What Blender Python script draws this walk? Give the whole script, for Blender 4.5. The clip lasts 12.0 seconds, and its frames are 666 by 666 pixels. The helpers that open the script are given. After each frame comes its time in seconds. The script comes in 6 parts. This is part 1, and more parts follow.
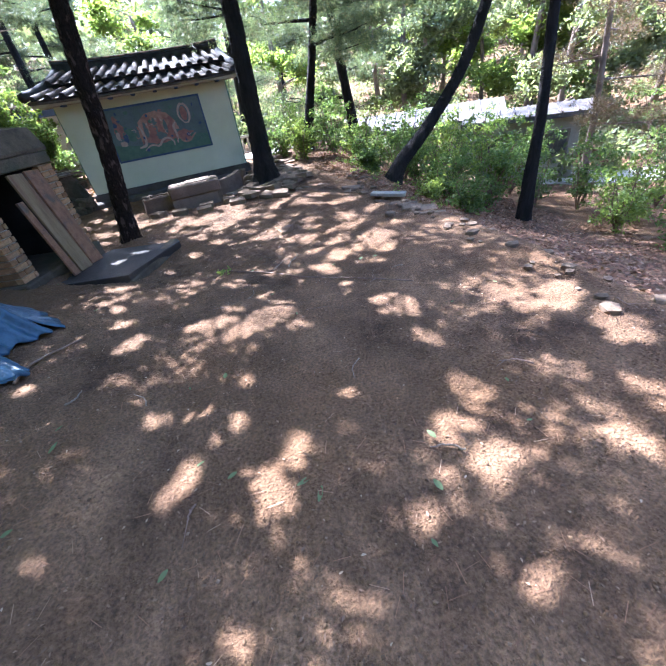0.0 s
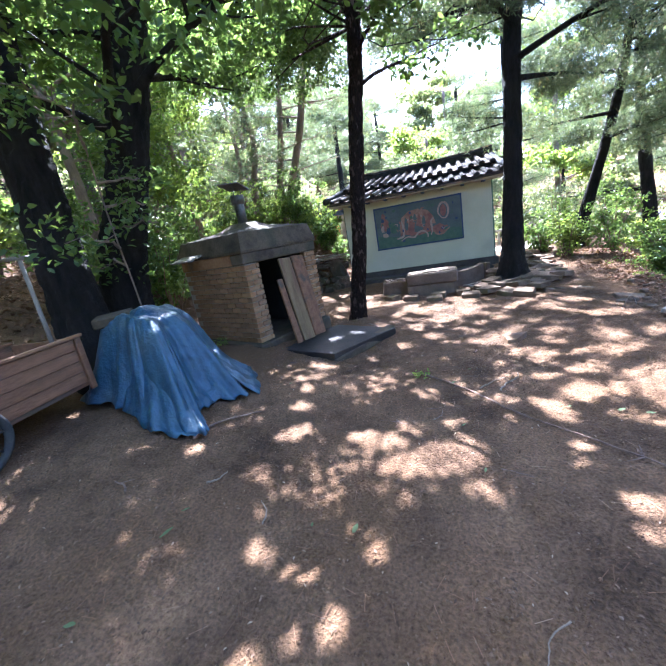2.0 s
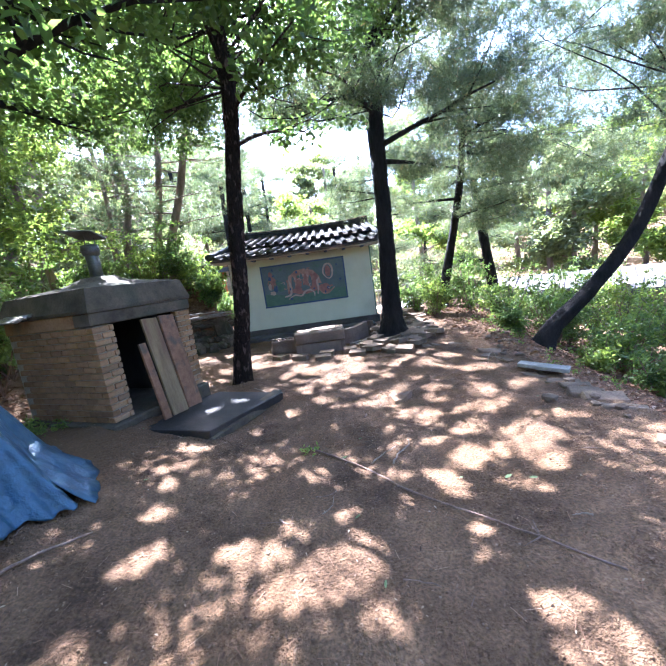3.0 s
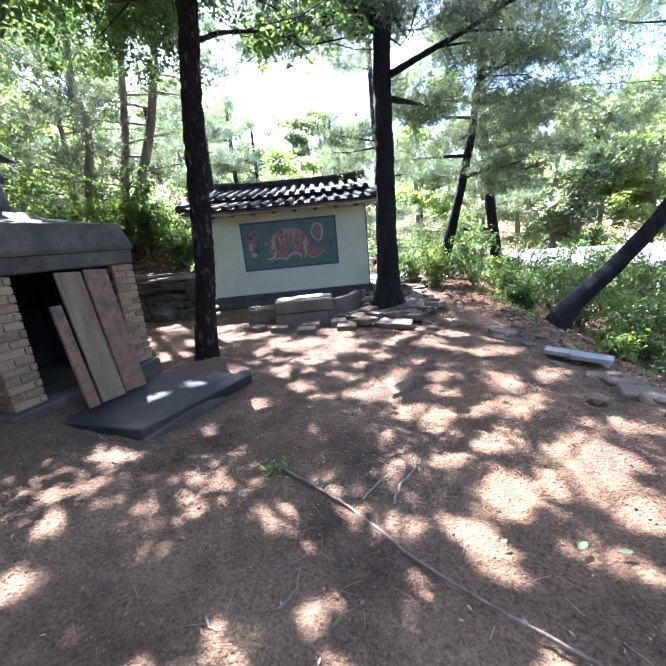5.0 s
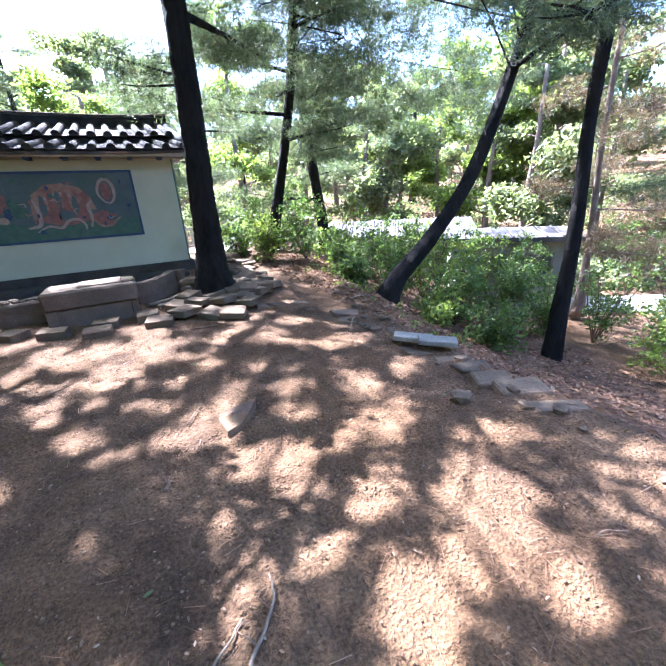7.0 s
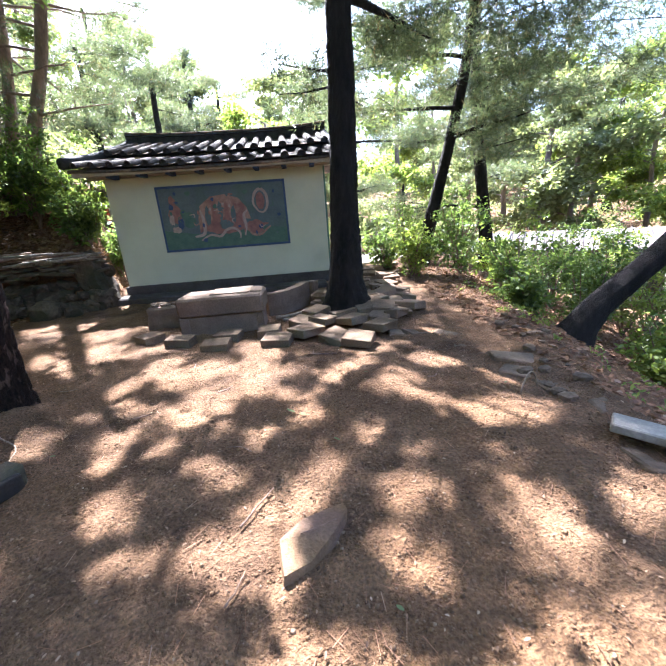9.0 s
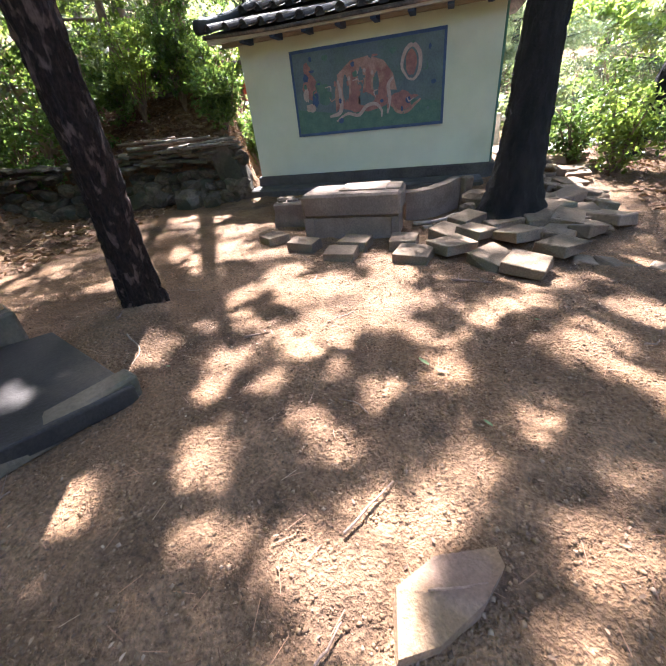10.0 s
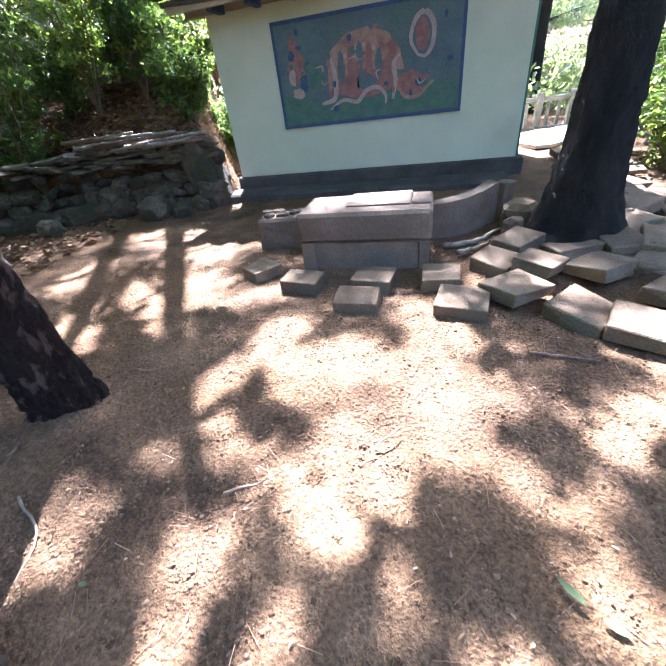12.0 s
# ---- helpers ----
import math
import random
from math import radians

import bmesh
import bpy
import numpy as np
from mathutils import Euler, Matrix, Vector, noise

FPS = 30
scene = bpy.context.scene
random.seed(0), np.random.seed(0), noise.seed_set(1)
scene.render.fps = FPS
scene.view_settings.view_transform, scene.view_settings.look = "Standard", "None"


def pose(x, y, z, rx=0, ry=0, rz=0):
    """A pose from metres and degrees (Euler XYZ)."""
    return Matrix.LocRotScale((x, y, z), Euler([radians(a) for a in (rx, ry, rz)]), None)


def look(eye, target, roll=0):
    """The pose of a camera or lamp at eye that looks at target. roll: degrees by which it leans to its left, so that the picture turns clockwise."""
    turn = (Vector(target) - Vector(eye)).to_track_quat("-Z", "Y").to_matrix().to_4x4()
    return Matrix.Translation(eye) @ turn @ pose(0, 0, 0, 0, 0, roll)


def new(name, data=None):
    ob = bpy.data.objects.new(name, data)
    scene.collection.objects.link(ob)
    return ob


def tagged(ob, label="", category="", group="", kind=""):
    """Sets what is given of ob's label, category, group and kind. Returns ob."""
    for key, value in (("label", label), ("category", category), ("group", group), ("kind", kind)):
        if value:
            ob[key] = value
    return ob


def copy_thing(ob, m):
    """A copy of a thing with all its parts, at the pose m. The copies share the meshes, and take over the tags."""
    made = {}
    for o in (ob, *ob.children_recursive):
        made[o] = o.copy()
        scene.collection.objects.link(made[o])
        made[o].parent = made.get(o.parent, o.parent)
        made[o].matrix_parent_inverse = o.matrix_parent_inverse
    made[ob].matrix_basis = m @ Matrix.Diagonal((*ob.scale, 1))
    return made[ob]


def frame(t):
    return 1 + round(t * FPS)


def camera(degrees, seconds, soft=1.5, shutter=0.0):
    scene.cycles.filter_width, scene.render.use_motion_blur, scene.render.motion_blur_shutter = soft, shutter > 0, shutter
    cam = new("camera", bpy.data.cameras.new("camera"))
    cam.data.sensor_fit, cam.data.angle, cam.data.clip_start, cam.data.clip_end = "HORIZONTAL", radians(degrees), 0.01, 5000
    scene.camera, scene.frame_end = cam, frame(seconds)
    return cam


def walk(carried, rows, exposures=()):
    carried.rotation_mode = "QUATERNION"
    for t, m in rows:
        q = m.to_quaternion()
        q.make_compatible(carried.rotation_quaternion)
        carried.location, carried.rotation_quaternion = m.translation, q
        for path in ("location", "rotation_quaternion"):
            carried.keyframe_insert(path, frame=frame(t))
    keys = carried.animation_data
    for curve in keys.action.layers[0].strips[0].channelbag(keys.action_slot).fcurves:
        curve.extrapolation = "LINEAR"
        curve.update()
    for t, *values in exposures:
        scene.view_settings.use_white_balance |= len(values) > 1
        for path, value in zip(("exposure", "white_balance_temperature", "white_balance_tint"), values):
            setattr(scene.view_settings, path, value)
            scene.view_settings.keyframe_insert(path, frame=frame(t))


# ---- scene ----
cam = camera(85.9, 12.0, 1.5, 0.1)
PATH = [
    (0, (0.438, -0.009, 1.717), (0.885, 1.587, 0.599), -10.3),
    (0.5, (0.504, 0.195, 1.666), (0.831, 1.871, 0.625), -8.6),
    (1, (0.566, 0.446, 1.664), (1.192, 2.085, 0.703), -3.2),
    (1.5, (0.592, 0.543, 1.688), (0.356, 2.38, 0.931), -9.4),
    (2, (0.785, 0.719, 1.676), (0.151, 2.539, 1.142), -10.0),
    (2.5, (0.852, 0.907, 1.689), (0.567, 2.846, 1.293), -9.1),
    (3, (0.846, 1.185, 1.681), (0.818, 3.157, 1.351), -8.0),
    (5, (0.893, 2.25, 1.495), (0.906, 4.187, 0.994), -5.5),
    (5.5, (0.979, 2.518, 1.45), (0.944, 4.445, 0.914), -6.6),
    (6, (1.093, 2.764, 1.438), (1.453, 4.583, 0.69), -5.6),
    (6.5, (1.214, 3.057, 1.413), (2.059, 4.712, 0.672), -3.0),
    (7, (1.179, 3.288, 1.463), (2.025, 4.951, 0.744), -3.0),
    (9, (1.636, 4.389, 1.31), (1.741, 6.291, 0.7), -4.3),
    (9.5, (1.607, 4.787, 1.253), (1.393, 6.6, 0.437), -3.9),
    (10, (1.48, 5.095, 1.218), (0.914, 6.702, 0.17), -6.6),
    (10.5, (1.267, 5.393, 1.213), (0.765, 7.037, 0.19), -6.8),
    (11, (1.107, 5.637, 1.211), (0.442, 7.114, 0.038), -7.4),
    (11.5, (1.078, 5.959, 1.254), (0.53, 7.416, -0.002), -8.6),
    (12, (0.963, 6.212, 1.253), (0.466, 7.803, 0.147), -7.5),
]
EXPOSURES = [(0.0, 3.5, 4950, 17), (1.5, 3.7, 4950, 17), (3.0, 3.9, 4950, 17), (5.0, 3.82, 4920, 17), (7.0, 3.65, 4920, 17), (9.0, 3.65, 5450, 17), (9.5, 3.75, 5650, 16), (10.5, 4.08, 5350, 16), (12.0, 4.22, 5000, 15)]
walk(cam, [(t, look(eye, target, roll)) for t, eye, target, roll in PATH], EXPOSURES)

# ---- light ----
SUN_TO = Vector((-0.33 * 0.62, 0.94 * 0.62, 0.79)).normalized()
world = bpy.data.worlds.new("world")
scene.world = world
world.use_nodes = True
wn, wl = world.node_tree.nodes, world.node_tree.links
sky = wn.new("ShaderNodeTexSky")
sky.sky_type, sky.sun_disc = "NISHITA", False
sky.sun_elevation, sky.sun_rotation = math.asin(SUN_TO.z), math.atan2(SUN_TO.x, SUN_TO.y)
sky.dust_density = 2.5
wl.new(sky.outputs[0], wn["Background"].inputs[0])
wn["Background"].inputs[1].default_value = 0.095
sun = new("sun", bpy.data.lights.new("sun", "SUN"))
sun.data.energy, sun.data.angle, sun.data.color = 5.0, radians(0.53), (1.0, 0.93, 0.82)
sun.matrix_world = look(SUN_TO * 40, (0, 0, 0))

# ---- materials ----
rng = np.random.default_rng(7)


def principled(name):
    m = bpy.data.materials.new(name)
    m.use_nodes = True
    return m, m.node_tree.nodes, m.node_tree.links, m.node_tree.nodes["Principled BSDF"]


def surface(name, c1, c2, scale=6.0, rough=0.85, bump=0.35, fine=60.0, c3=None, random=0.0, spots=0.0, metal=0.0, stretch=None, depth=0.012, plates=0.0, speck=0.22):
    """Two colours mixed by coarse noise, a fine grain, a bump, and if wanted blotches of a third colour."""
    m, n, l, b = principled(name)
    co = n.new("ShaderNodeTexCoord")
    src = co.outputs["Object"]
    if stretch:
        mp = n.new("ShaderNodeMapping")
        mp.inputs["Scale"].default_value = stretch
        l.new(src, mp.inputs[0])
        src = mp.outputs[0]
    big, small = n.new("ShaderNodeTexNoise"), n.new("ShaderNodeTexNoise")
    for t, s, d in ((big, scale, 5), (small, fine, 3)):
        t.inputs["Scale"].default_value, t.inputs["Detail"].default_value, t.inputs["Roughness"].default_value = s, d, 0.62
        l.new(src, t.inputs["Vector"])
    ramp = n.new("ShaderNodeValToRGB")
    ramp.color_ramp.elements[0].position, ramp.color_ramp.elements[1].position = 0.34, 0.66
    ramp.color_ramp.elements[0].color, ramp.color_ramp.elements[1].color = (*c1, 1), (*c2, 1)
    l.new(big.outputs[0], ramp.inputs[0])
    col = ramp.outputs[0]

    def blend(kind, fac, other):
        nonlocal col
        x = n.new("ShaderNodeMix")
        x.data_type, x.blend_type = "RGBA", kind
        if isinstance(fac, float):
            x.inputs[0].default_value = fac
        else:
            l.new(fac, x.inputs[0])
        l.new(col, x.inputs[6])
        if isinstance(other, tuple):
            x.inputs[7].default_value = (*other, 1)
        else:
            l.new(other, x.inputs[7])
        col = x.outputs[2]

    if c3:
        third, step = n.new("ShaderNodeTexNoise"), n.new("ShaderNodeValToRGB")
        third.inputs["Scale"].default_value, third.inputs["Detail"].default_value = scale * 0.37, 7
        l.new(src, third.inputs["Vector"])
        step.color_ramp.elements[0].position, step.color_ramp.elements[1].position = 0.52 - spots, 0.62 - spots * 0.5
        l.new(third.outputs[0], step.inputs[0])
        blend("MIX", step.outputs[0], c3)
    grain = n.new("ShaderNodeValToRGB")
    grain.color_ramp.elements[0].color, grain.color_ramp.elements[1].color = (1 - speck, 1 - speck, 1 - speck, 1), (1 + speck, 1 + speck, 1 + speck, 1)
    grain.color_ramp.elements[0].position, grain.color_ramp.elements[1].position = 0.3, 0.7
    l.new(small.outputs[0], grain.inputs[0])
    blend("MULTIPLY", 0.8, grain.outputs[0])
    if random:
        info, hsv, mr = n.new("ShaderNodeObjectInfo"), n.new("ShaderNodeHueSaturation"), n.new("ShaderNodeMapRange")
        mr.inputs["To Min"].default_value, mr.inputs["To Max"].default_value = 1 - random, 1 + random
        l.new(info.outputs["Random"], mr.inputs[0])
        l.new(mr.outputs[0], hsv.inputs["Value"])
        l.new(col, hsv.inputs["Color"])
        col = hsv.outputs[0]
    l.new(col, b.inputs["Base Color"])
    b.inputs["Roughness"].default_value, b.inputs["Metallic"].default_value = rough, metal
    add, bm_ = n.new("ShaderNodeMath"), n.new("ShaderNodeBump")
    l.new(big.outputs[0], add.inputs[0])
    l.new(small.outputs[0], add.inputs[1])
    height = add.outputs[0]
    if plates:
        vor, cut, more = n.new("ShaderNodeTexVoronoi"), n.new("ShaderNodeMapRange"), n.new("ShaderNodeMath")
        vor.feature = "DISTANCE_TO_EDGE"
        vor.inputs["Scale"].default_value = plates
        wob = n.new("ShaderNodeVectorMath")
        wob.operation = "ADD"
        l.new(src, wob.inputs[0])
        l.new(small.outputs["Color"], wob.inputs[1])
        l.new(wob.outputs[0], vor.inputs["Vector"])
        cut.inputs["From Max"].default_value, cut.inputs["To Max"].default_value = 0.16, 2.2
        l.new(vor.outputs["Distance"], cut.inputs[0])
        l.new(cut.outputs[0], more.inputs[0])
        l.new(height, more.inputs[1])
        height = more.outputs[0]
    l.new(height, bm_.inputs["Height"])
    bm_.inputs["Strength"].default_value, bm_.inputs["Distance"].default_value = bump, depth
    l.new(bm_.outputs[0], b.inputs["Normal"])
    return m


def leafy(name, c1, c2, through_it=0.45, gloss=0.45, c3=None):
    """Leaves: each one a shade between the colours, part of the light going through."""
    m, n, l, b = principled(name)
    geo, ramp = n.new("ShaderNodeNewGeometry"), n.new("ShaderNodeValToRGB")
    ramp.color_ramp.elements[0].color, ramp.color_ramp.elements[1].color = (*c1, 1), (*c2, 1)
    if c3:
        e = ramp.color_ramp.elements.new(0.9)
        e.color = (*c2, 1)
        ramp.color_ramp.elements[2].color = (*c3, 1)
    l.new(geo.outputs["Random Per Island"], ramp.inputs[0])
    l.new(ramp.outputs[0], b.inputs["Base Color"])
    b.inputs["Roughness"].default_value = gloss
    tr, mx, gain = n.new("ShaderNodeBsdfTranslucent"), n.new("ShaderNodeMixShader"), n.new("ShaderNodeMix")
    gain.data_type, gain.blend_type = "RGBA", "MULTIPLY"
    gain.inputs[0].default_value = 1.0
    gain.inputs[7].default_value = (1.5, 1.55, 0.9, 1)
    l.new(ramp.outputs[0], gain.inputs[6])
    l.new(gain.outputs[2], tr.inputs[0])
    mx.inputs[0].default_value = through_it
    l.new(b.outputs[0], mx.inputs[1])
    l.new(tr.outputs[0], mx.inputs[2])
    l.new(mx.outputs[0], n["Material Output"].inputs[0])
    return m


M_EARTH = surface("earth", (0.07, 0.039, 0.021), (0.21, 0.122, 0.066), 1.7, 0.95, 1.0, 55.0, (0.14, 0.077, 0.038), spots=0.04, depth=0.04, speck=0.55)
M_BARK_DARK = surface("dark_bark", (0.014, 0.012, 0.012), (0.042, 0.034, 0.03), 5.0, 0.9, 1.0, 28.0, stretch=(1, 1, 0.25), depth=0.03, plates=11.0)
M_BARK_RED = surface("reddish_bark", (0.014, 0.009, 0.007), (0.06, 0.034, 0.026), 42.0, 0.85, 1.0, 90.0, (0.2, 0.125, 0.1), spots=-0.04, stretch=(1, 1, 0.4), depth=0.06, plates=12.0, speck=0.4)
M_BARK_GREY = surface("grey_bark", (0.12, 0.085, 0.065), (0.26, 0.185, 0.145), 6.0, 0.9, 0.9, 28.0, stretch=(1, 1, 0.3), depth=0.02)
M_LEAF = leafy("green_leaves", (0.055, 0.09, 0.03), (0.15, 0.2, 0.06), 0.58, 0.36)
M_LEAF_YOUNG = leafy("young_leaves", (0.1, 0.15, 0.04), (0.24, 0.28, 0.07), 0.58, 0.4)
# leaves for the distance: paler and greyer, with haze put into the colour
M_LEAF_HAZED = leafy("hazed_far_leaves", (0.1, 0.122, 0.064), (0.22, 0.235, 0.13), 0.55, 0.5)
M_NEEDLE = leafy("pine_needles", (0.045, 0.068, 0.045), (0.125, 0.145, 0.09), 0.5, 0.35, (0.17, 0.11, 0.065))
M_NEEDLE_DRY = leafy("dying_needles", (0.1, 0.075, 0.045), (0.22, 0.14, 0.095), 0.4, 0.5, (0.12, 0.14, 0.07))
M_LITTER = leafy("dry_leaves", (0.09, 0.043, 0.024), (0.25, 0.135, 0.08), 0.15, 0.7, (0.34, 0.23, 0.16))
M_SCRAP = leafy("leaf_scraps", (0.06, 0.035, 0.022), (0.24, 0.15, 0.095), 0.1, 0.7, (0.36, 0.27, 0.19))
M_GRIT = leafy("earth_grit", (0.075, 0.043, 0.023), (0.2, 0.122, 0.066), 0.0, 0.9, (0.24, 0.165, 0.11))
M_FALLEN = leafy("fallen_green_leaf", (0.05, 0.085, 0.03), (0.15, 0.17, 0.075), 0.2, 0.85)
M_TWIG = surface("twig", (0.10, 0.06, 0.04), (0.22, 0.14, 0.1), 14.0, 0.85, 0.5, 60.0)
M_TWIG_PALE = surface("pale_twig", (0.15, 0.11, 0.075), (0.26, 0.195, 0.14), 14.0, 0.85, 0.5, 60.0)
M_PLASTER = surface("yellow_plaster", (0.47, 0.47, 0.345), (0.55, 0.545, 0.415), 1.1, 0.9, 0.15, 90.0, (0.42, 0.415, 0.31), spots=0.0, depth=0.004, speck=0.08)
M_CONCRETE = surface("grey_concrete", (0.05, 0.037, 0.025), (0.12, 0.09, 0.06), 3.0, 0.9, 0.6, 40.0, (0.06, 0.055, 0.035), spots=0.0)
M_PLINTH = surface("dark_plinth", (0.05, 0.043, 0.04), (0.09, 0.078, 0.07), 2.5, 0.92, 0.5, 40.0)
M_STONE = surface("pink_stone", (0.12, 0.082, 0.058), (0.2, 0.142, 0.104), 2.6, 0.9, 0.5, 55.0, (0.12, 0.09, 0.068), spots=-0.01, random=0.1)
M_PAVER = surface("paving_stone", (0.095, 0.063, 0.039), (0.175, 0.12, 0.078), 5.0, 0.94, 0.7, 60.0, (0.13, 0.105, 0.068), spots=0.0, random=0.22, speck=0.3)
M_BUFF = surface("buff_stone", (0.15, 0.09, 0.048), (0.24, 0.15, 0.085), 6.0, 0.93, 0.7, 70.0, (0.15, 0.095, 0.065), spots=0.0)
M_EDGE = surface("soiled_slab", (0.1, 0.07, 0.046), (0.18, 0.125, 0.085), 3.0, 0.94, 0.7, 40.0, (0.17, 0.105, 0.066), spots=0.05, random=0.22)
M_ROCK = surface("rock", (0.055, 0.042, 0.03), (0.155, 0.118, 0.085), 3.5, 0.93, 0.9, 26.0, (0.06, 0.058, 0.038), spots=0.0, random=0.3, depth=0.03)
M_BRICK = surface("brick", (0.2, 0.1, 0.046), (0.33, 0.19, 0.094), 5.0, 0.92, 0.5, 45.0, (0.15, 0.115, 0.075), spots=0.0, random=0.28)
M_MORTAR = surface("mortar", (0.24, 0.19, 0.14), (0.36, 0.3, 0.22), 8.0, 0.95, 0.5, 60.0)
M_SOOT = surface("sooty_inside", (0.012, 0.011, 0.01), (0.03, 0.027, 0.024), 4.0, 0.95, 0.4, 40.0)
M_BOARD = surface("weathered_board", (0.12, 0.074, 0.034), (0.21, 0.138, 0.066), 3.0, 0.85, 0.4, 30.0, (0.12, 0.055, 0.032), spots=0.03, random=0.15, stretch=(4, 4, 0.6))
M_REDWOOD = surface("reddish_wood", (0.13, 0.056, 0.026), (0.24, 0.115, 0.056), 3.5, 0.75, 0.5, 30.0, (0.08, 0.055, 0.037), spots=0.0, random=0.15, stretch=(3, 0.5, 3))
M_GREYWOOD = surface("grey_wood", (0.14, 0.115, 0.09), (0.26, 0.22, 0.175), 5.0, 0.85, 0.4, 40.0, stretch=(3, 3, 0.5))
M_EAVEWOOD = surface("eave_wood", (0.27, 0.22, 0.16), (0.4, 0.34, 0.25), 4.0, 0.8, 0.3, 40.0, stretch=(0.4, 3, 3))
M_TARP = surface("blue_tarp", (0.015, 0.044, 0.08), (0.031, 0.074, 0.122), 5.0, 0.42, 0.55, 14.0, (0.06, 0.095, 0.125), spots=-0.03, depth=0.03)
M_TILE = surface("roof_tile", (0.035, 0.033, 0.034), (0.095, 0.08, 0.073), 5.0, 0.88, 0.5, 40.0, (0.2, 0.135, 0.1), spots=0.0, random=0.35, speck=0.35)
M_TILE_DARK = surface("dark_roof_tile", (0.022, 0.024, 0.03), (0.05, 0.052, 0.06), 5.0, 0.85, 0.4, 40.0, random=0.2)
M_SLABTOP = surface("polished_slab", (0.016, 0.013, 0.011), (0.034, 0.027, 0.023), 2.0, 0.7, 0.3, 60.0, (0.075, 0.054, 0.038), spots=0.02)
M_PALE = surface("pale_stone", (0.2, 0.18, 0.15), (0.31, 0.28, 0.24), 4.0, 0.85, 0.4, 50.0, (0.17, 0.14, 0.11), spots=-0.02, random=0.1)
M_TEAL = surface("mural_blue_green", (0.075, 0.1, 0.115), (0.105, 0.14, 0.14), 2.4, 0.75, 0.1, 50.0, (0.075, 0.115, 0.09), spots=0.02)
M_INDIGO = surface("mural_border", (0.03, 0.055, 0.12), (0.05, 0.08, 0.16), 5.0, 0.75, 0.1, 50.0)
M_ORANGE = surface("mural_orange", (0.24, 0.13, 0.095), (0.34, 0.2, 0.155), 9.0, 0.75, 0.1, 50.0, (0.2, 0.09, 0.075), spots=0.0)
M_PINK = surface("mural_pink", (0.3, 0.21, 0.18), (0.38, 0.285, 0.25), 9.0, 0.75, 0.1, 50.0)
M_MAROON = surface("mural_maroon", (0.18, 0.085, 0.075), (0.28, 0.13, 0.105), 12.0, 0.75, 0.1, 50.0)
M_LEAFPAINT = surface("mural_green", (0.055, 0.11, 0.085), (0.085, 0.145, 0.105), 9.0, 0.75, 0.1, 50.0)
M_WHITEWALL = surface("whitewash", (0.25, 0.235, 0.2), (0.36, 0.34, 0.3), 1.5, 0.9, 0.2, 40.0, (0.22, 0.2, 0.16), spots=-0.01)
M_SHEET = surface("pale_sheet_roof", (0.06, 0.054, 0.058), (0.125, 0.112, 0.115), 1.0, 0.65, 0.3, 20.0, (0.13, 0.1, 0.09), spots=0.0)
M_RED = surface("red_paint", (0.42, 0.06, 0.04), (0.5, 0.09, 0.06), 4.0, 0.6, 0.1, 40.0)
M_GREEN = surface("dark_green_paint", (0.03, 0.09, 0.07), (0.05, 0.13, 0.1), 4.0, 0.6, 0.1, 40.0)
M_METAL = surface("dull_metal", (0.07, 0.07, 0.07), (0.14, 0.13, 0.12), 6.0, 0.55, 0.2, 40.0, metal=0.6)
M_RUBBER = surface("tyre_rubber", (0.02, 0.02, 0.02), (0.045, 0.043, 0.04), 8.0, 0.85, 0.3, 60.0)
M_PATH = surface("pale_path", (0.4, 0.36, 0.31), (0.54, 0.49, 0.43), 2.0, 0.95, 0.4, 30.0)

for m_ in (M_SLABTOP, M_CONCRETE, M_SHEET, M_PAVER, M_EARTH, M_EDGE, M_PALE, M_STONE, M_PLINTH, M_BUFF, M_ROCK, M_TILE, M_TILE_DARK, M_BARK_DARK, M_BARK_RED, M_BRICK, M_GRIT, M_SCRAP, M_LITTER):
    m_.node_tree.nodes["Principled BSDF"].inputs["Specular IOR Level"].default_value = 0.22

# ---- mesh helpers ----


def fast_mesh(name, verts, faces, mat, smooth=False):
    """verts (n,3); faces (m,k) with one k."""
    verts, faces = np.asarray(verts, np.float32), np.asarray(faces, np.int32)
    me = bpy.data.meshes.new(name)
    me.vertices.add(len(verts))
    me.vertices.foreach_set("co", verts.ravel())
    me.loops.add(faces.size)
    me.loops.foreach_set("vertex_index", faces.ravel())
    me.polygons.add(len(faces))
    me.polygons.foreach_set("loop_start", np.arange(0, faces.size, faces.shape[1], dtype=np.int32))
    if smooth:
        me.polygons.foreach_set("use_smooth", np.ones(len(faces), bool))
    me.update(calc_edges=True)
    me.materials.append(mat)
    return me


def part(name, me, parent=None, label="", m=None):
    ob = new(name, me)
    if parent is not None:
        ob.parent = parent
    if m is not None:
        ob.matrix_basis = m
    if label:
        ob["label"] = label
    return ob


def empty(name, label, category, group="", at=None):
    ob = new(name)
    if at is not None:
        ob.matrix_basis = at
    ob.empty_display_size = 0.1
    return tagged(ob, label, category, group)


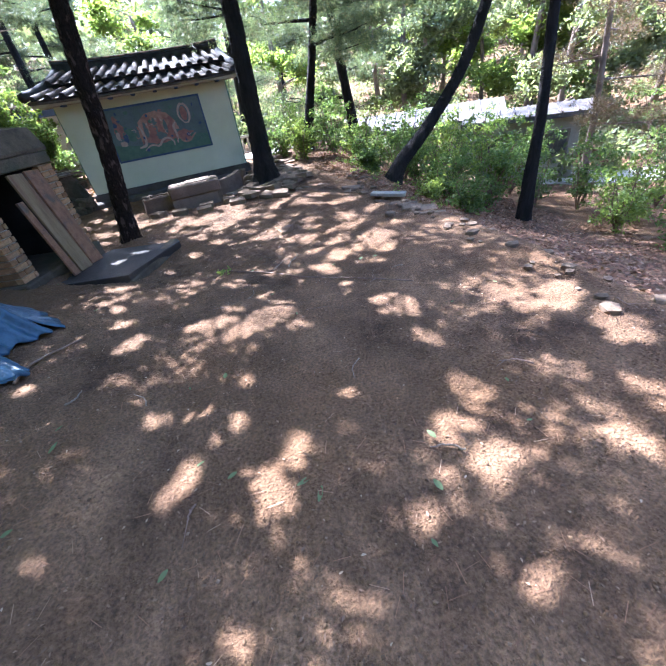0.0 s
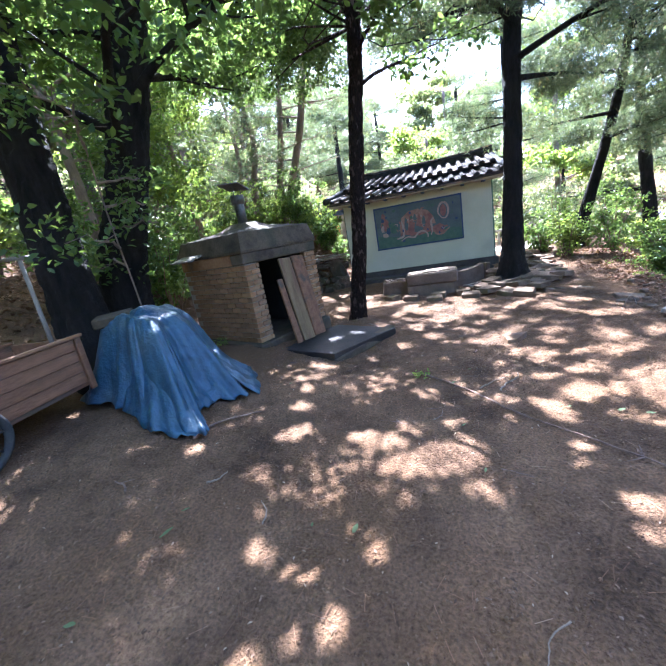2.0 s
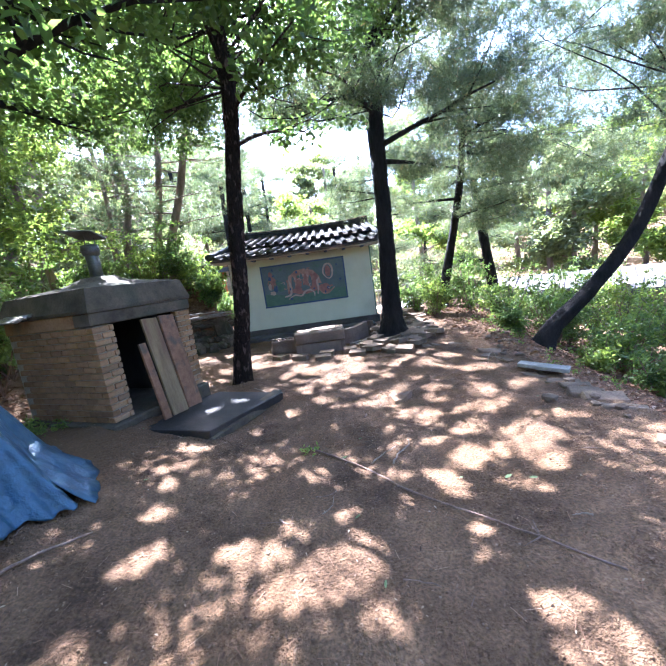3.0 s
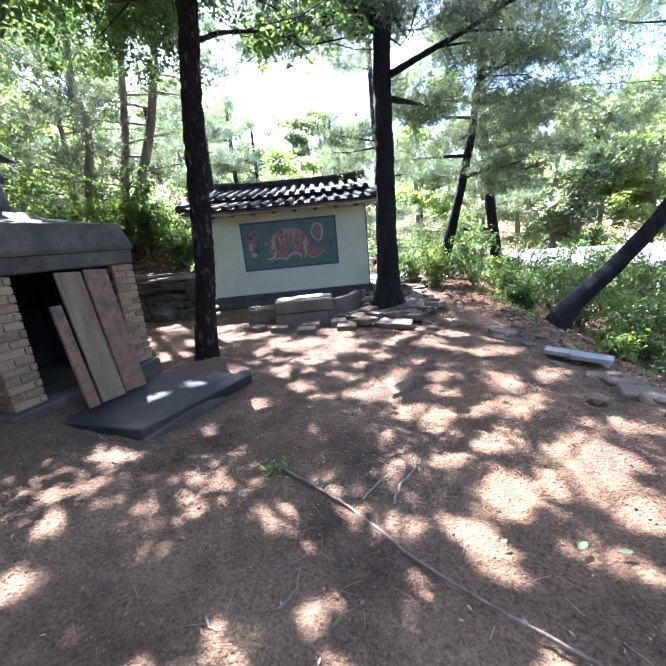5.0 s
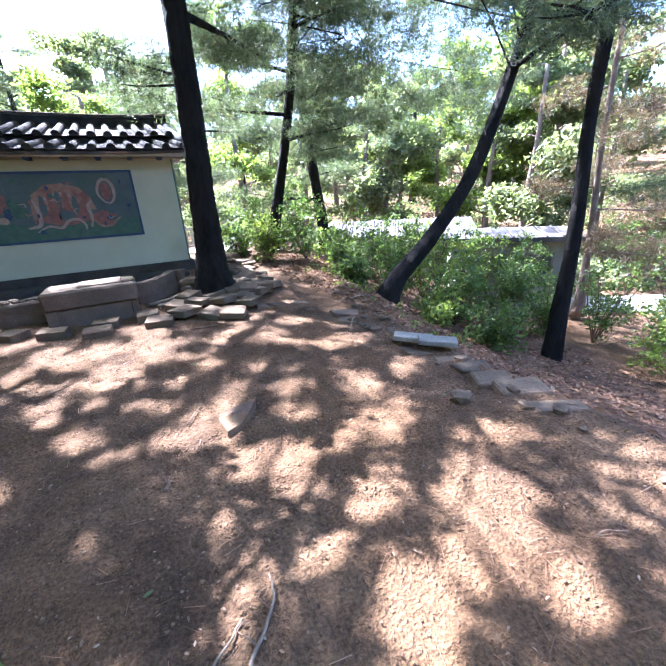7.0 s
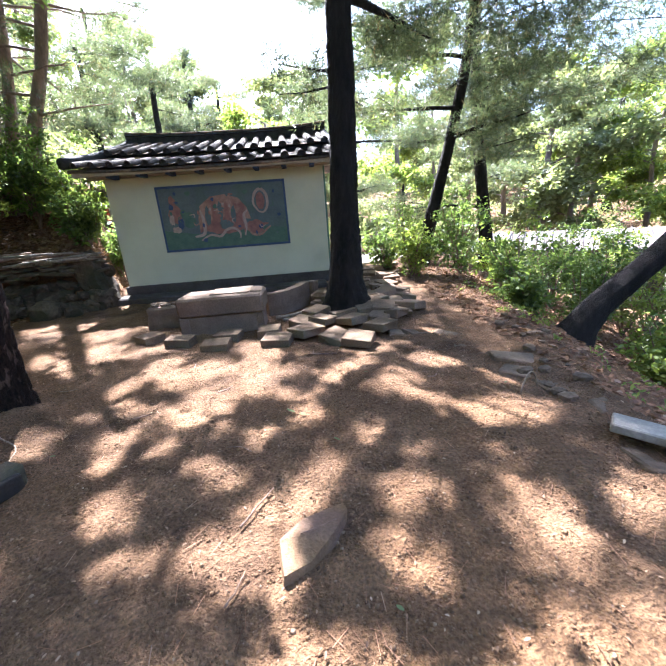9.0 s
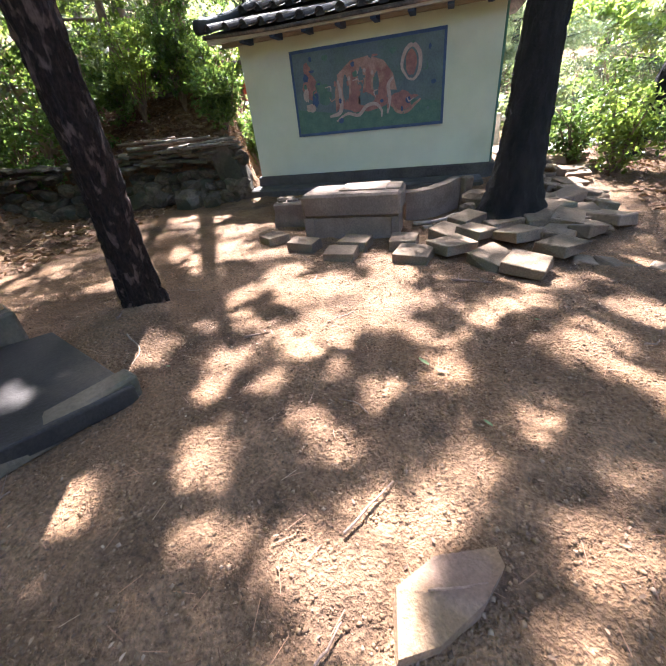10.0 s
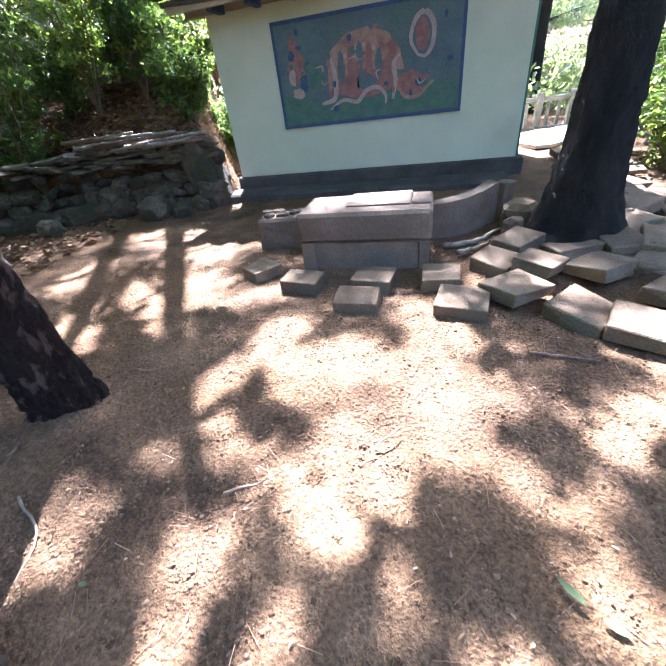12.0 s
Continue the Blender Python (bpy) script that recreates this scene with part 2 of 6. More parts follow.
def block_mesh(name, sx, sy, sz, mat, rough=0.0, bevel=0.01, seed=0, taper=1.0, segs=1):
    """A block standing on its origin, with bevelled, slightly uneven edges."""
    r = random.Random(seed)
    b = bmesh.new()
    bmesh.ops.create_cube(b, size=1.0)
    if segs > 1:
        bmesh.ops.subdivide_edges(b, edges=b.edges[:], cuts=segs - 1, use_grid_fill=True)
    for v in b.verts:
        k = taper if v.co.z > 0 else 1.0
        v.co = Vector((v.co.x * sx * k, v.co.y * sy * k, (v.co.z + 0.5) * sz))
        v.co += Vector((r.uniform(-rough, rough), r.uniform(-rough, rough), r.uniform(-rough, rough) * 0.6))
    if bevel:
        edges = [e for e in b.edges if len(e.link_faces) == 2 and e.calc_face_angle(0) > 0.6]
        bmesh.ops.bevel(b, geom=edges, offset=bevel, segments=1, affect="EDGES")
    me = bpy.data.meshes.new(name)
    b.to_mesh(me)
    b.free()
    me.materials.append(mat)
    return me


def rock_mesh(name, sx, sy, sz, mat, seed, sub=2, flat=0.0):
    b = bmesh.new()
    bmesh.ops.create_icosphere(b, subdivisions=sub, radius=0.5)
    off = Vector((seed * 3.7, seed * 1.3, seed * 0.9))
    for v in b.verts:
        d = v.co.normalized()
        k = 1 + 0.38 * noise.noise(d * 1.5 + off) + 0.16 * noise.noise(d * 4 + off)
        p = d * 0.5 * k
        p.x, p.y, p.z = (max(-0.4, min(0.4, c)) for c in p)
        v.co = Vector((p.x * sx, p.y * sy, p.z * sz)) * 1.2
    me = bpy.data.meshes.new(name)
    b.to_mesh(me)
    b.free()
    me.materials.append(mat)
    return me


class Shape:
    """Gathers tubes and quads into one mesh."""

    def __init__(self):
        self.v, self.f = [], []

    def tube(self, pts, radii, sides=10, knots=0.0, seed=0, cap=True, plates=0.0):
        pts = [Vector(p) for p in pts]
        base = len(self.v)
        side = Vector((1, 0, 0))
        for i, p in enumerate(pts):
            d = (pts[min(i + 1, len(pts) - 1)] - pts[max(i - 1, 0)]).normalized()
            side = (side - d * side.dot(d)).normalized() if abs(side.dot(d)) < 0.98 else d.orthogonal().normalized()
            up = d.cross(side)
            for k in range(sides):
                a = 2 * math.pi * k / sides
                r = radii[i]
                w = side * math.cos(a) + up * math.sin(a)
                if knots:
                    r *= 1 + knots * noise.noise(Vector((w.x * 2.2, w.y * 2.2, p.z * 1.6 + seed))) + knots * 0.6 * noise.noise(Vector((w.x * 7, w.y * 7, p.z * 4 + seed))) + knots * 0.55 * noise.noise(Vector((w.x * 15, w.y * 15, p.z * 8 + seed)))
                if plates:
                    d_, _ = noise.voronoi(Vector((w.x * 2.3 + 0.3 * noise.noise(p * 5), w.y * 2.3, p.z * 5 + seed)))
                    r += plates * (min(d_[1] - d_[0], 0.22) / 0.22 - 0.6) * min(1.0, radii[i] * 9)
                self.v.append(p + w * r)
        for i in range(len(pts) - 1):
            for k in range(sides):
                a, c = base + i * sides + k, base + i * sides + (k + 1) % sides
                self.f.append((a, c, c + sides, a + sides))
        if cap:
            self.v += [pts[0], pts[-1]]
            for k in range(sides):
                self.f.append((base + (k + 1) % sides, base + k, len(self.v) - 2, len(self.v) - 2))
                e = base + (len(pts) - 1) * sides
                self.f.append((e + k, e + (k + 1) % sides, len(self.v) - 1, len(self.v) - 1))
        return self

    def mesh(self, name, mat, smooth=True):
        me = bpy.data.meshes.new(name)
        faces = [tuple(dict.fromkeys(f)) for f in self.f]
        me.from_pydata([tuple(v) for v in self.v], [], faces)
        if smooth:
            me.polygons.foreach_set("use_smooth", np.ones(len(faces), bool))
        me.materials.append(mat)
        return me


def curve_pts(pts, n):
    """n points along a smooth line through pts."""
    P = np.array(pts, float)
    t, s = np.linspace(0, len(P) - 1, n), np.arange(len(P))
    i = np.clip(t.astype(int), 0, len(P) - 2)
    u = (t - i)[:, None]
    m = np.gradient(P, axis=0)
    h = (2 * u**3 - 3 * u**2 + 1) * P[i] + (u**3 - 2 * u**2 + u) * m[i] + (-2 * u**3 + 3 * u**2) * P[i + 1] + (u**3 - u**2) * m[i + 1]
    return h


def unit(a):
    return a / np.maximum(np.linalg.norm(a, axis=1, keepdims=True), 1e-6)


def leaf_arrays(centres, length, r, width=0.5, flat=0.35):
    """A folded leaf of four corners at each centre, facing mostly up."""
    n = len(centres)
    up = unit(r.normal(0, flat, (n, 3)) + np.array([0, 0, 0.55]))
    ax = unit(np.cross(up, r.normal(0, 1, (n, 3))))
    sd = np.cross(up, ax)
    L = length * r.uniform(0.6, 1.25, (n, 1))
    W = L * width
    v = np.empty((n, 6, 3))
    v[:, 0] = centres - ax * L * 0.5
    v[:, 1] = centres + sd * W * 0.46 + up * L * 0.09 - ax * L * 0.2
    v[:, 2] = centres + sd * W * 0.42 + up * L * 0.07 + ax * L * 0.14
    v[:, 3] = centres + ax * L * 0.5 - up * L * 0.12
    v[:, 4] = centres - sd * W * 0.42 + up * L * 0.07 + ax * L * 0.14
    v[:, 5] = centres - sd * W * 0.46 + up * L * 0.09 - ax * L * 0.2
    k = np.arange(n)[:, None] * 6
    f = np.concatenate([k + np.array([[0, 1, 2, 3]]), k + np.array([[0, 3, 4, 5]])])
    return v.reshape(-1, 3), f


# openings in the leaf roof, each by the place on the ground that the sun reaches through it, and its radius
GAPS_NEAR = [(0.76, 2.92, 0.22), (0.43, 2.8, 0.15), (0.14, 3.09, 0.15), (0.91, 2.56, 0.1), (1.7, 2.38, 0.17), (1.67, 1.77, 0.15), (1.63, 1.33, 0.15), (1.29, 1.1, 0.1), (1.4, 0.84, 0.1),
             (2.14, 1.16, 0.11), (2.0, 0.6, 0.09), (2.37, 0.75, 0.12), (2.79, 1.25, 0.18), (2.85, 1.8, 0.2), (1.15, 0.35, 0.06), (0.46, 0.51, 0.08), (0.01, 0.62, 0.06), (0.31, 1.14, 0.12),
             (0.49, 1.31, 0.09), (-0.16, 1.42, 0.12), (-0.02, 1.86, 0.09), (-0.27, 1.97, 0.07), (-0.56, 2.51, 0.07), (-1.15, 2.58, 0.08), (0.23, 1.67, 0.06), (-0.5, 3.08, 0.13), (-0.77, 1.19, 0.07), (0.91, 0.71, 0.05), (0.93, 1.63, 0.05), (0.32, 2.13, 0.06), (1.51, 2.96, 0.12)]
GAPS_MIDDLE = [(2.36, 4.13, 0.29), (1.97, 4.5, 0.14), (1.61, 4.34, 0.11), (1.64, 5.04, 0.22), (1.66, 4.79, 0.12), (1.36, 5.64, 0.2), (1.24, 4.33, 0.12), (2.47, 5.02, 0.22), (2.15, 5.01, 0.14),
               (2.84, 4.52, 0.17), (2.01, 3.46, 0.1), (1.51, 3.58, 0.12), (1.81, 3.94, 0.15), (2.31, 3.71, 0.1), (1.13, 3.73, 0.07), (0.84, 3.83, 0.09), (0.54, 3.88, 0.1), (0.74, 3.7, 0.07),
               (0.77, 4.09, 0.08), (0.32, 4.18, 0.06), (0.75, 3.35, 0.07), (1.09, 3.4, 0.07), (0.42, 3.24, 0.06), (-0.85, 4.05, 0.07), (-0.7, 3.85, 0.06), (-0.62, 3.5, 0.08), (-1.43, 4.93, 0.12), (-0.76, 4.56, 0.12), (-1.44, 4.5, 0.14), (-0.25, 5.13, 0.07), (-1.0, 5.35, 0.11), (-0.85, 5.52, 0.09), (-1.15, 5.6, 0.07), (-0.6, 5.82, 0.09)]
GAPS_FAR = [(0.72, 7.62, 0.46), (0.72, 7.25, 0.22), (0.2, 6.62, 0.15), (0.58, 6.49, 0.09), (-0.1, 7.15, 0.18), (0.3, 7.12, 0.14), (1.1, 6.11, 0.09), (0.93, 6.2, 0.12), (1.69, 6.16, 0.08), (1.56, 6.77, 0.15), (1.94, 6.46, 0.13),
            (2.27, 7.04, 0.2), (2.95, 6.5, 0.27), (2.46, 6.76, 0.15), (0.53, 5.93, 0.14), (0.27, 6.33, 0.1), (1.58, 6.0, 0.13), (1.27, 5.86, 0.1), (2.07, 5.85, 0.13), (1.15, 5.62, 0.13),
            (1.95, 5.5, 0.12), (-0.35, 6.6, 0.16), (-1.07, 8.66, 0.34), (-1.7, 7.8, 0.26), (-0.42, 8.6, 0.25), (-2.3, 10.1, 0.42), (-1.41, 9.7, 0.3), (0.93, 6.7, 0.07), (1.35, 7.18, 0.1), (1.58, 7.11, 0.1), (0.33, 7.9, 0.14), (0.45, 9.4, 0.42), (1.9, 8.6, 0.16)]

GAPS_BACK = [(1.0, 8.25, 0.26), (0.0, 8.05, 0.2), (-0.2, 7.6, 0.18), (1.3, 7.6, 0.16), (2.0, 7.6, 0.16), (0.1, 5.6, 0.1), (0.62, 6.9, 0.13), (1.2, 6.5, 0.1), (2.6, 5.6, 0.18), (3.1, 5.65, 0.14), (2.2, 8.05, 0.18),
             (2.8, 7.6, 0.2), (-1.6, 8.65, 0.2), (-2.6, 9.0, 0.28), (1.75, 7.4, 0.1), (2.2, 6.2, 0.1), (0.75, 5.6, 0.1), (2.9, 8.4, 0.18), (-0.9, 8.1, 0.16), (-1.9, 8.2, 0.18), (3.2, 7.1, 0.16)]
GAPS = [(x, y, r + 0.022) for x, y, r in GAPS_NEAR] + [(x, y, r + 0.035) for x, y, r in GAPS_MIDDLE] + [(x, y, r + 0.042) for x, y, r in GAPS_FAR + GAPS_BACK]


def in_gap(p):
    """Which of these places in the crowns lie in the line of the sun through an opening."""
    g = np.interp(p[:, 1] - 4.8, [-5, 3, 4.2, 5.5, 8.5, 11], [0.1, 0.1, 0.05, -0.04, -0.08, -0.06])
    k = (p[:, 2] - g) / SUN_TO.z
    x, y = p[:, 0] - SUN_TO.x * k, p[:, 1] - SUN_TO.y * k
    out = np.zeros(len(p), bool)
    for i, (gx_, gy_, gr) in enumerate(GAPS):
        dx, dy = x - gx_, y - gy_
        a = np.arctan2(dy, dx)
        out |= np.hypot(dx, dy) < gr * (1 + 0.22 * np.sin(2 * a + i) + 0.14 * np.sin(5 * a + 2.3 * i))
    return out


def leaf_mesh(name, clumps, spread, per, length, mat, r, width=0.5, flat=0.45, squash=0.7, base=None):
    c = np.repeat(np.asarray(clumps, float), per, axis=0)
    off = r.normal(0, 1, c.shape)
    off = unit(off) * (r.uniform(0, 1, (len(c), 1)) ** 0.5) * spread
    off[:, 2] *= squash
    c = c + off
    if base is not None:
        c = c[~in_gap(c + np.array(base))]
    v, f = leaf_arrays(c, length, r, width, flat)
    return fast_mesh(name, v, f, mat)


def needle_mesh(name, tufts, axes, mat, r, per=12, length=0.15, wide=0.0075, base=None):
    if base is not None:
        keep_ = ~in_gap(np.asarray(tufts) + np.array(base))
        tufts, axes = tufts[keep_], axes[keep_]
    c = np.repeat(np.asarray(tufts, float), per, axis=0)
    a = np.repeat(np.asarray(axes, float), per, axis=0)
    d = unit(a * 0.6 + r.normal(0, 0.6, c.shape))
    s = unit(np.cross(d, r.normal(0, 1, c.shape))) * wide
    L = length * r.uniform(0.7, 1.3, (len(c), 1))
    c = c + r.normal(0, 0.045, c.shape)
    v = np.empty((len(c), 3, 3))
    v[:, 0], v[:, 1], v[:, 2] = c - s, c + s, c + d * L
    return fast_mesh(name, v.reshape(-1, 3), np.arange(len(c) * 3).reshape(-1, 3), mat)

# ---- ground ----


def ramp01(a, b, v):
    t = np.clip((v - a) / (b - a), 0, 1)
    return t * t * (3 - 2 * t)


def edge_x(y):
    return np.interp(y, [-5, 2, 5, 7, 9, 12, 16], [3.0, 3.3, 3.65, 3.75, 4.4, 4.9, 6.0])


def ground_z(x, y):
    x, y = np.asarray(x, float), np.asarray(y, float)
    z = np.interp(y, [-5, 3, 4.2, 5.5, 8.5, 11, 13, 20], [0.1, 0.1, 0.05, -0.04, -0.08, -0.06, 0.05, 0.1])
    near = 1 - ramp01(6.0, 7.5, y)
    z = z + 0.16 * np.clip(-x - 0.2, 0, 1.9) * near
    foot = np.interp(y, [4, 6, 8, 10, 12], [-3.3, -3.6, -4.2, -5.4, -6.5])
    hill = 0.5 * np.clip(foot - x, 0, None)
    back = (0.72 * ramp01(11.45, 11.6, y) + 0.5 * np.clip(y - 11.5, 0, None)) * ramp01(0.0, 0.5, -2.35 - 0.45 * np.clip(y - 12.2, 0, None) - x)
    hill = np.maximum(hill, back)
    z = z + 9 * (1 - np.exp(-hill / 9))
    d = np.clip(x - edge_x(y), 0, None)
    z = z - 2.5 * np.tanh(0.52 * d / 2.5)
    far = np.hypot(x - 2, y - 6)
    z = z + 16 * (1 - np.exp(-0.22 * np.clip(far - 22, 0, None) / 16))
    z = z + 0.09 * np.exp(-(((x - 2.25) / 0.25) ** 2 + ((y - 7.2) / 0.45) ** 2))
    z = z + 0.10 * np.exp(-(((x + 0.75) / 0.35) ** 2 + ((y - 6.95) / 0.35) ** 2))
    z = z + 0.08 * np.exp(-(((x - 2.3) / 0.7) ** 2 + ((y - 9.8) / 0.7) ** 2))
    return z


def gz(x, y):
    return float(ground_z(x, y))


def spread_axis(lo, hi, step, out, growth=1.22):
    a = list(np.arange(lo, hi + 1e-6, step))
    s, left, right = step, [lo], [hi]
    while left[-1] > -out:
        s *= growth
        left.append(left[-1] - s)
        right.append(right[-1] + s)
    return np.array(left[:0:-1] + a + right[1:])


gx, gy = spread_axis(-5.0, 5.5, 0.04, 400), spread_axis(-1.0, 12.2, 0.04, 400)
GX, GY = np.meshgrid(gx, gy)
GZ = ground_z(GX, GY)
rough = np.array([0.045 * noise.noise(Vector((x * 0.9, y * 0.9, 0))) + 0.022 * noise.noise(Vector((x * 4.1, y * 4.1, 3))) + 0.016 * noise.noise(Vector((x * 11, y * 11, 7))) + 0.008 * noise.noise(Vector((x * 23, y * 23, 1)))
                  for x, y in zip(GX.ravel(), GY.ravel())]).reshape(GX.shape)
GZ = GZ + rough
nx, ny = len(gx), len(gy)
quad = (np.arange(ny - 1)[:, None] * nx + np.arange(nx - 1)).ravel()[:, None] + np.array([[0, 1, nx + 1, nx]])
tagged(part("ground", fast_mesh("ground", np.stack([GX.ravel(), GY.ravel(), GZ.ravel()], 1), quad, M_EARTH, True)),
       "trodden brown earth of a wooded terrace with slopes around", "ground", kind="structure")

# ---- shrine building ----
WY, WX0, WX1, WB, WT = 12.265, -2.18, 2.11, 0.23, 2.34
shrine = empty("shrine_building", "small plastered shrine with a grey tiled roof and a painted wall", "building", at=pose(0, WY, 0))


def box_part(name, x0, x1, y0, y1, z0, z1, mat, parent, label="", bevel=0.006, rough=0.0, seed=1):
    me = block_mesh(name, x1 - x0, y1 - y0, z1 - z0, mat, rough, bevel, seed)
    return part(name, me, parent, label, Matrix.Translation(((x0 + x1) / 2, (y0 + y1) / 2, z0)))


box_part("plinth", WX0 - 0.06, WX1 + 0.1, -0.05, 2.15, -0.4, WB, M_PLINTH, shrine, "dark stained concrete plinth", 0.02, 0.01)
box_part("step", WX0 - 0.1, WX1 - 0.1, -0.62, -0.054, -0.4, 0.07, M_PLINTH, shrine, "low dark stone step along the wall", 0.03, 0.02, 5)
box_part("front_wall", WX0, WX1, 0.0, 0.2, WB, WT, M_PLASTER, shrine, "pale yellow plastered wall")
box_part("side_wall", WX0, WX0 + 0.18, 0.2, 2.0, WB, WT, M_PLASTER, shrine)
box_part("side_wall", WX1 - 0.18, WX1, 0.2, 2.0, WB, WT, M_PLASTER, shrine)
box_part("back_wall", WX0, WX1, 2.0, 2.2, WB, WT, M_PLASTER, shrine)
for x in (WX0 - 0.03, WX1 - 0.03):
    box_part("corner_post", x, x + 0.07, 0.06, 0.14, WB + 0.005, WT, M_GREEN, shrine, "dark green painted corner post")
box_part("wall_plate", WX0 - 0.3, WX1 + 0.3, -0.02, 0.1, WT, WT + 0.09, M_EAVEWOOD, shrine, "wooden wall plate")
EY, EZ, RY, RZ = -0.46, 2.47, 1.05, 3.02
EX0, EX1, RX0, RX1 = -2.56, 2.5, -1.9, 2.2
box_part("fascia_board", EX0 + 0.05, EX1 - 0.05, EY + 0.03, EY + 0.07, EZ - 0.13, EZ - 0.035, M_EAVEWOOD, shrine, "pale wooden fascia board")
for i in range(8):
    x = WX0 + 0.28 + i * (WX1 - WX0 - 0.5) / 7
    box_part("rafter", x - 0.045, x + 0.045, EY + 0.072, -0.022, EZ - 0.16, EZ - 0.05, M_INDIGO, shrine, "dark painted rafter end")


def sag(u):
    """Lift of the eaves and ridge towards the ends."""
    return 0.05 * abs(u) ** 3


def roof_point(s, t, side=0.0):
    """s from end to end (0..1), t from eave to ridge (0..1)."""
    x = (EX0 + (EX1 - EX0) * s) * (1 - t) + (RX0 + (RX1 - RX0) * s) * t
    tt = t - 0.12 * math.sin(math.pi * t)
    return Vector((x, EY + (RY - EY) * t, EZ + (RZ - EZ) * tt + sag(2 * s - 1) - 0.05))


deck = Shape()
NS, NT = 24, 8
for back in (0, 1):
    o = len(deck.v)
    for j in range(NT + 1):
        for i in range(NS + 1):
            p = roof_point(i / NS, j / NT)
            if back:
                p.y = 2 * RY - p.y
            deck.v.append(p)
    for j in range(NT):
        for i in range(NS):
            a = o + j * (NS + 1) + i
            deck.f.append((a, a + 1, a + NS + 2, a + NS + 1))
for e in (0, NS):
    a, b_ = [j * (NS + 1) + e for j in range(NT + 1)], [(NT + 1) * (NS + 1) + j * (NS + 1) + e for j in range(NT + 1)]
    for j in range(NT):
        deck.f.append((a[j], a[j + 1], b_[j + 1], b_[j]))
deck_ob = part("roof", deck.mesh("roof", M_TILE), shrine, "weathered grey tiled roof")
sol = deck_ob.modifiers.new("thick", "SOLIDIFY")
sol.thickness, sol.offset = 0.05, -1


def barrel_mesh(name, r, length, mat, up=True):
    """A half-round tile lying along y, thick, open below (or above)."""
    s, n = Shape(), 8
    for y in (0, length):
        k = 1.0 if y == 0 else 0.86
        for rr in (r * k, (r - 0.018) * k):
            for i in range(n + 1):
                a = math.pi * i / n
                s.v.append(Vector((rr * math.cos(a), y, (rr * math.sin(a)) * (1 if up else -1))))
    m = n + 1
    for i in range(n):
        s.f += [(i, i + 1, 2 * m + i + 1, 2 * m + i), (m + i, 3 * m + i, 3 * m + i + 1, m + i + 1), (i, m + i, m + i + 1, i + 1)]
    for i in (0, n):
        s.f.append((i, 2 * m + i, 3 * m + i, m + i))
    return s.mesh(name, mat, False)


TILES, COURSES = 16, 2
cover, pan = barrel_mesh("cover_tile", 0.078, 0.84, M_TILE), barrel_mesh("pan_tile", 0.12, 0.84, M_TILE, False)
end_shape = Shape()
for y in (0.0, 0.03):
    end_shape.v += [Vector((0.073 * math.cos(a), y, 0.073 * math.sin(a))) for a in np.linspace(-0.5, math.pi + 0.5, 12)]
end_shape.f = [tuple(range(12)), tuple(range(23, 11, -1))] + [((k + 1) % 12, k, 12 + k, 12 + (k + 1) % 12) for k in range(12)]
tile_end = end_shape.mesh("tile_end", M_TILE_DARK, False)
tr = random.Random(4)
for i in range(TILES):
    for j in range(COURSES):
        for kind in (0, 1):
            s = (i + 0.5 + 0.5 * kind) / TILES
            if s > 0.995:
                continue
            a, b_ = roof_point(s, j / COURSES), roof_point(s, (j + 1) / COURSES)
            d = (b_ - a).normalized()
            tilt = math.asin(d.z) - (0.04 if j == 0 else 0.08)
            p = a + Vector((0, -0.05 - 0.04 * j, (0.055 if kind == 0 else 0.075) + 0.1 * j + tr.uniform(-0.008, 0.008)))
            yaw = math.atan2(-d.x, d.y)
            m = Matrix.Translation(p) @ Euler((tilt, 0, yaw + tr.uniform(-0.025, 0.025))).to_matrix().to_4x4()
            if kind:
                m = m @ Matrix.Diagonal((1.15, 1, 0.32, 1))
            part("cover_tile" if kind == 0 else "pan_tile", cover if kind == 0 else pan, shrine, "", m)
            if kind == 0:
                part("tile_end", tile_end, shrine, "", m @ Matrix.Translation((0, 0.02, 0)))
riser = Shape()
for u in np.linspace(0.01, 0.99, 25):
    p = roof_point(u, 0.5)
    riser.v += [p + Vector((0, 0.02, 0.0)), p + Vector((0, 0.02, 0.12)), p + Vector((0, 0.3, 0.22)), p + Vector((0, 0.3, 0.0))]
riser.f = [(4 * k + c, 4 * k + (c + 1) % 4, 4 * k + 4 + (c + 1) % 4, 4 * k + 4 + c) for k in range(24) for c in range(4)] + [(3, 2, 1, 0), (96, 97, 98, 99)]
part("course_bed", riser.mesh("course_bed", M_TILE_DARK, False), shrine, "dark bedding under the upper tile course")
ridge = Shape()
rp = [Vector((RX0 + (RX1 - RX0) * u, RY, RZ + 0.1 + sag(2 * u - 1) * 1.3)) for u in np.linspace(-0.02, 1.02, 15)]
for p in rp:
    for y, z in ((-0.11, -0.16), (-0.09, 0.08), (-0.13, 0.09), (-0.09, 0.13), (0.09, 0.13), (0.13, 0.09), (0.09, 0.08), (0.11, -0.16)):
        ridge.v.append(p + Vector((0, y, z)))
for i in range(len(rp) - 1):
    for k in range(8):
        a = i * 8
        ridge.f.append((a + k, a + (k + 1) % 8, a + 8 + (k + 1) % 8, a + 8 + k))
ridge.f += [tuple(range(7, -1, -1)), tuple(range((len(rp) - 1) * 8, len(rp) * 8))]
part("ridge", ridge.mesh("ridge", M_TILE_DARK, False), shrine, "stacked tile ridge with upturned ends")
cap_n = len(rp) - 1
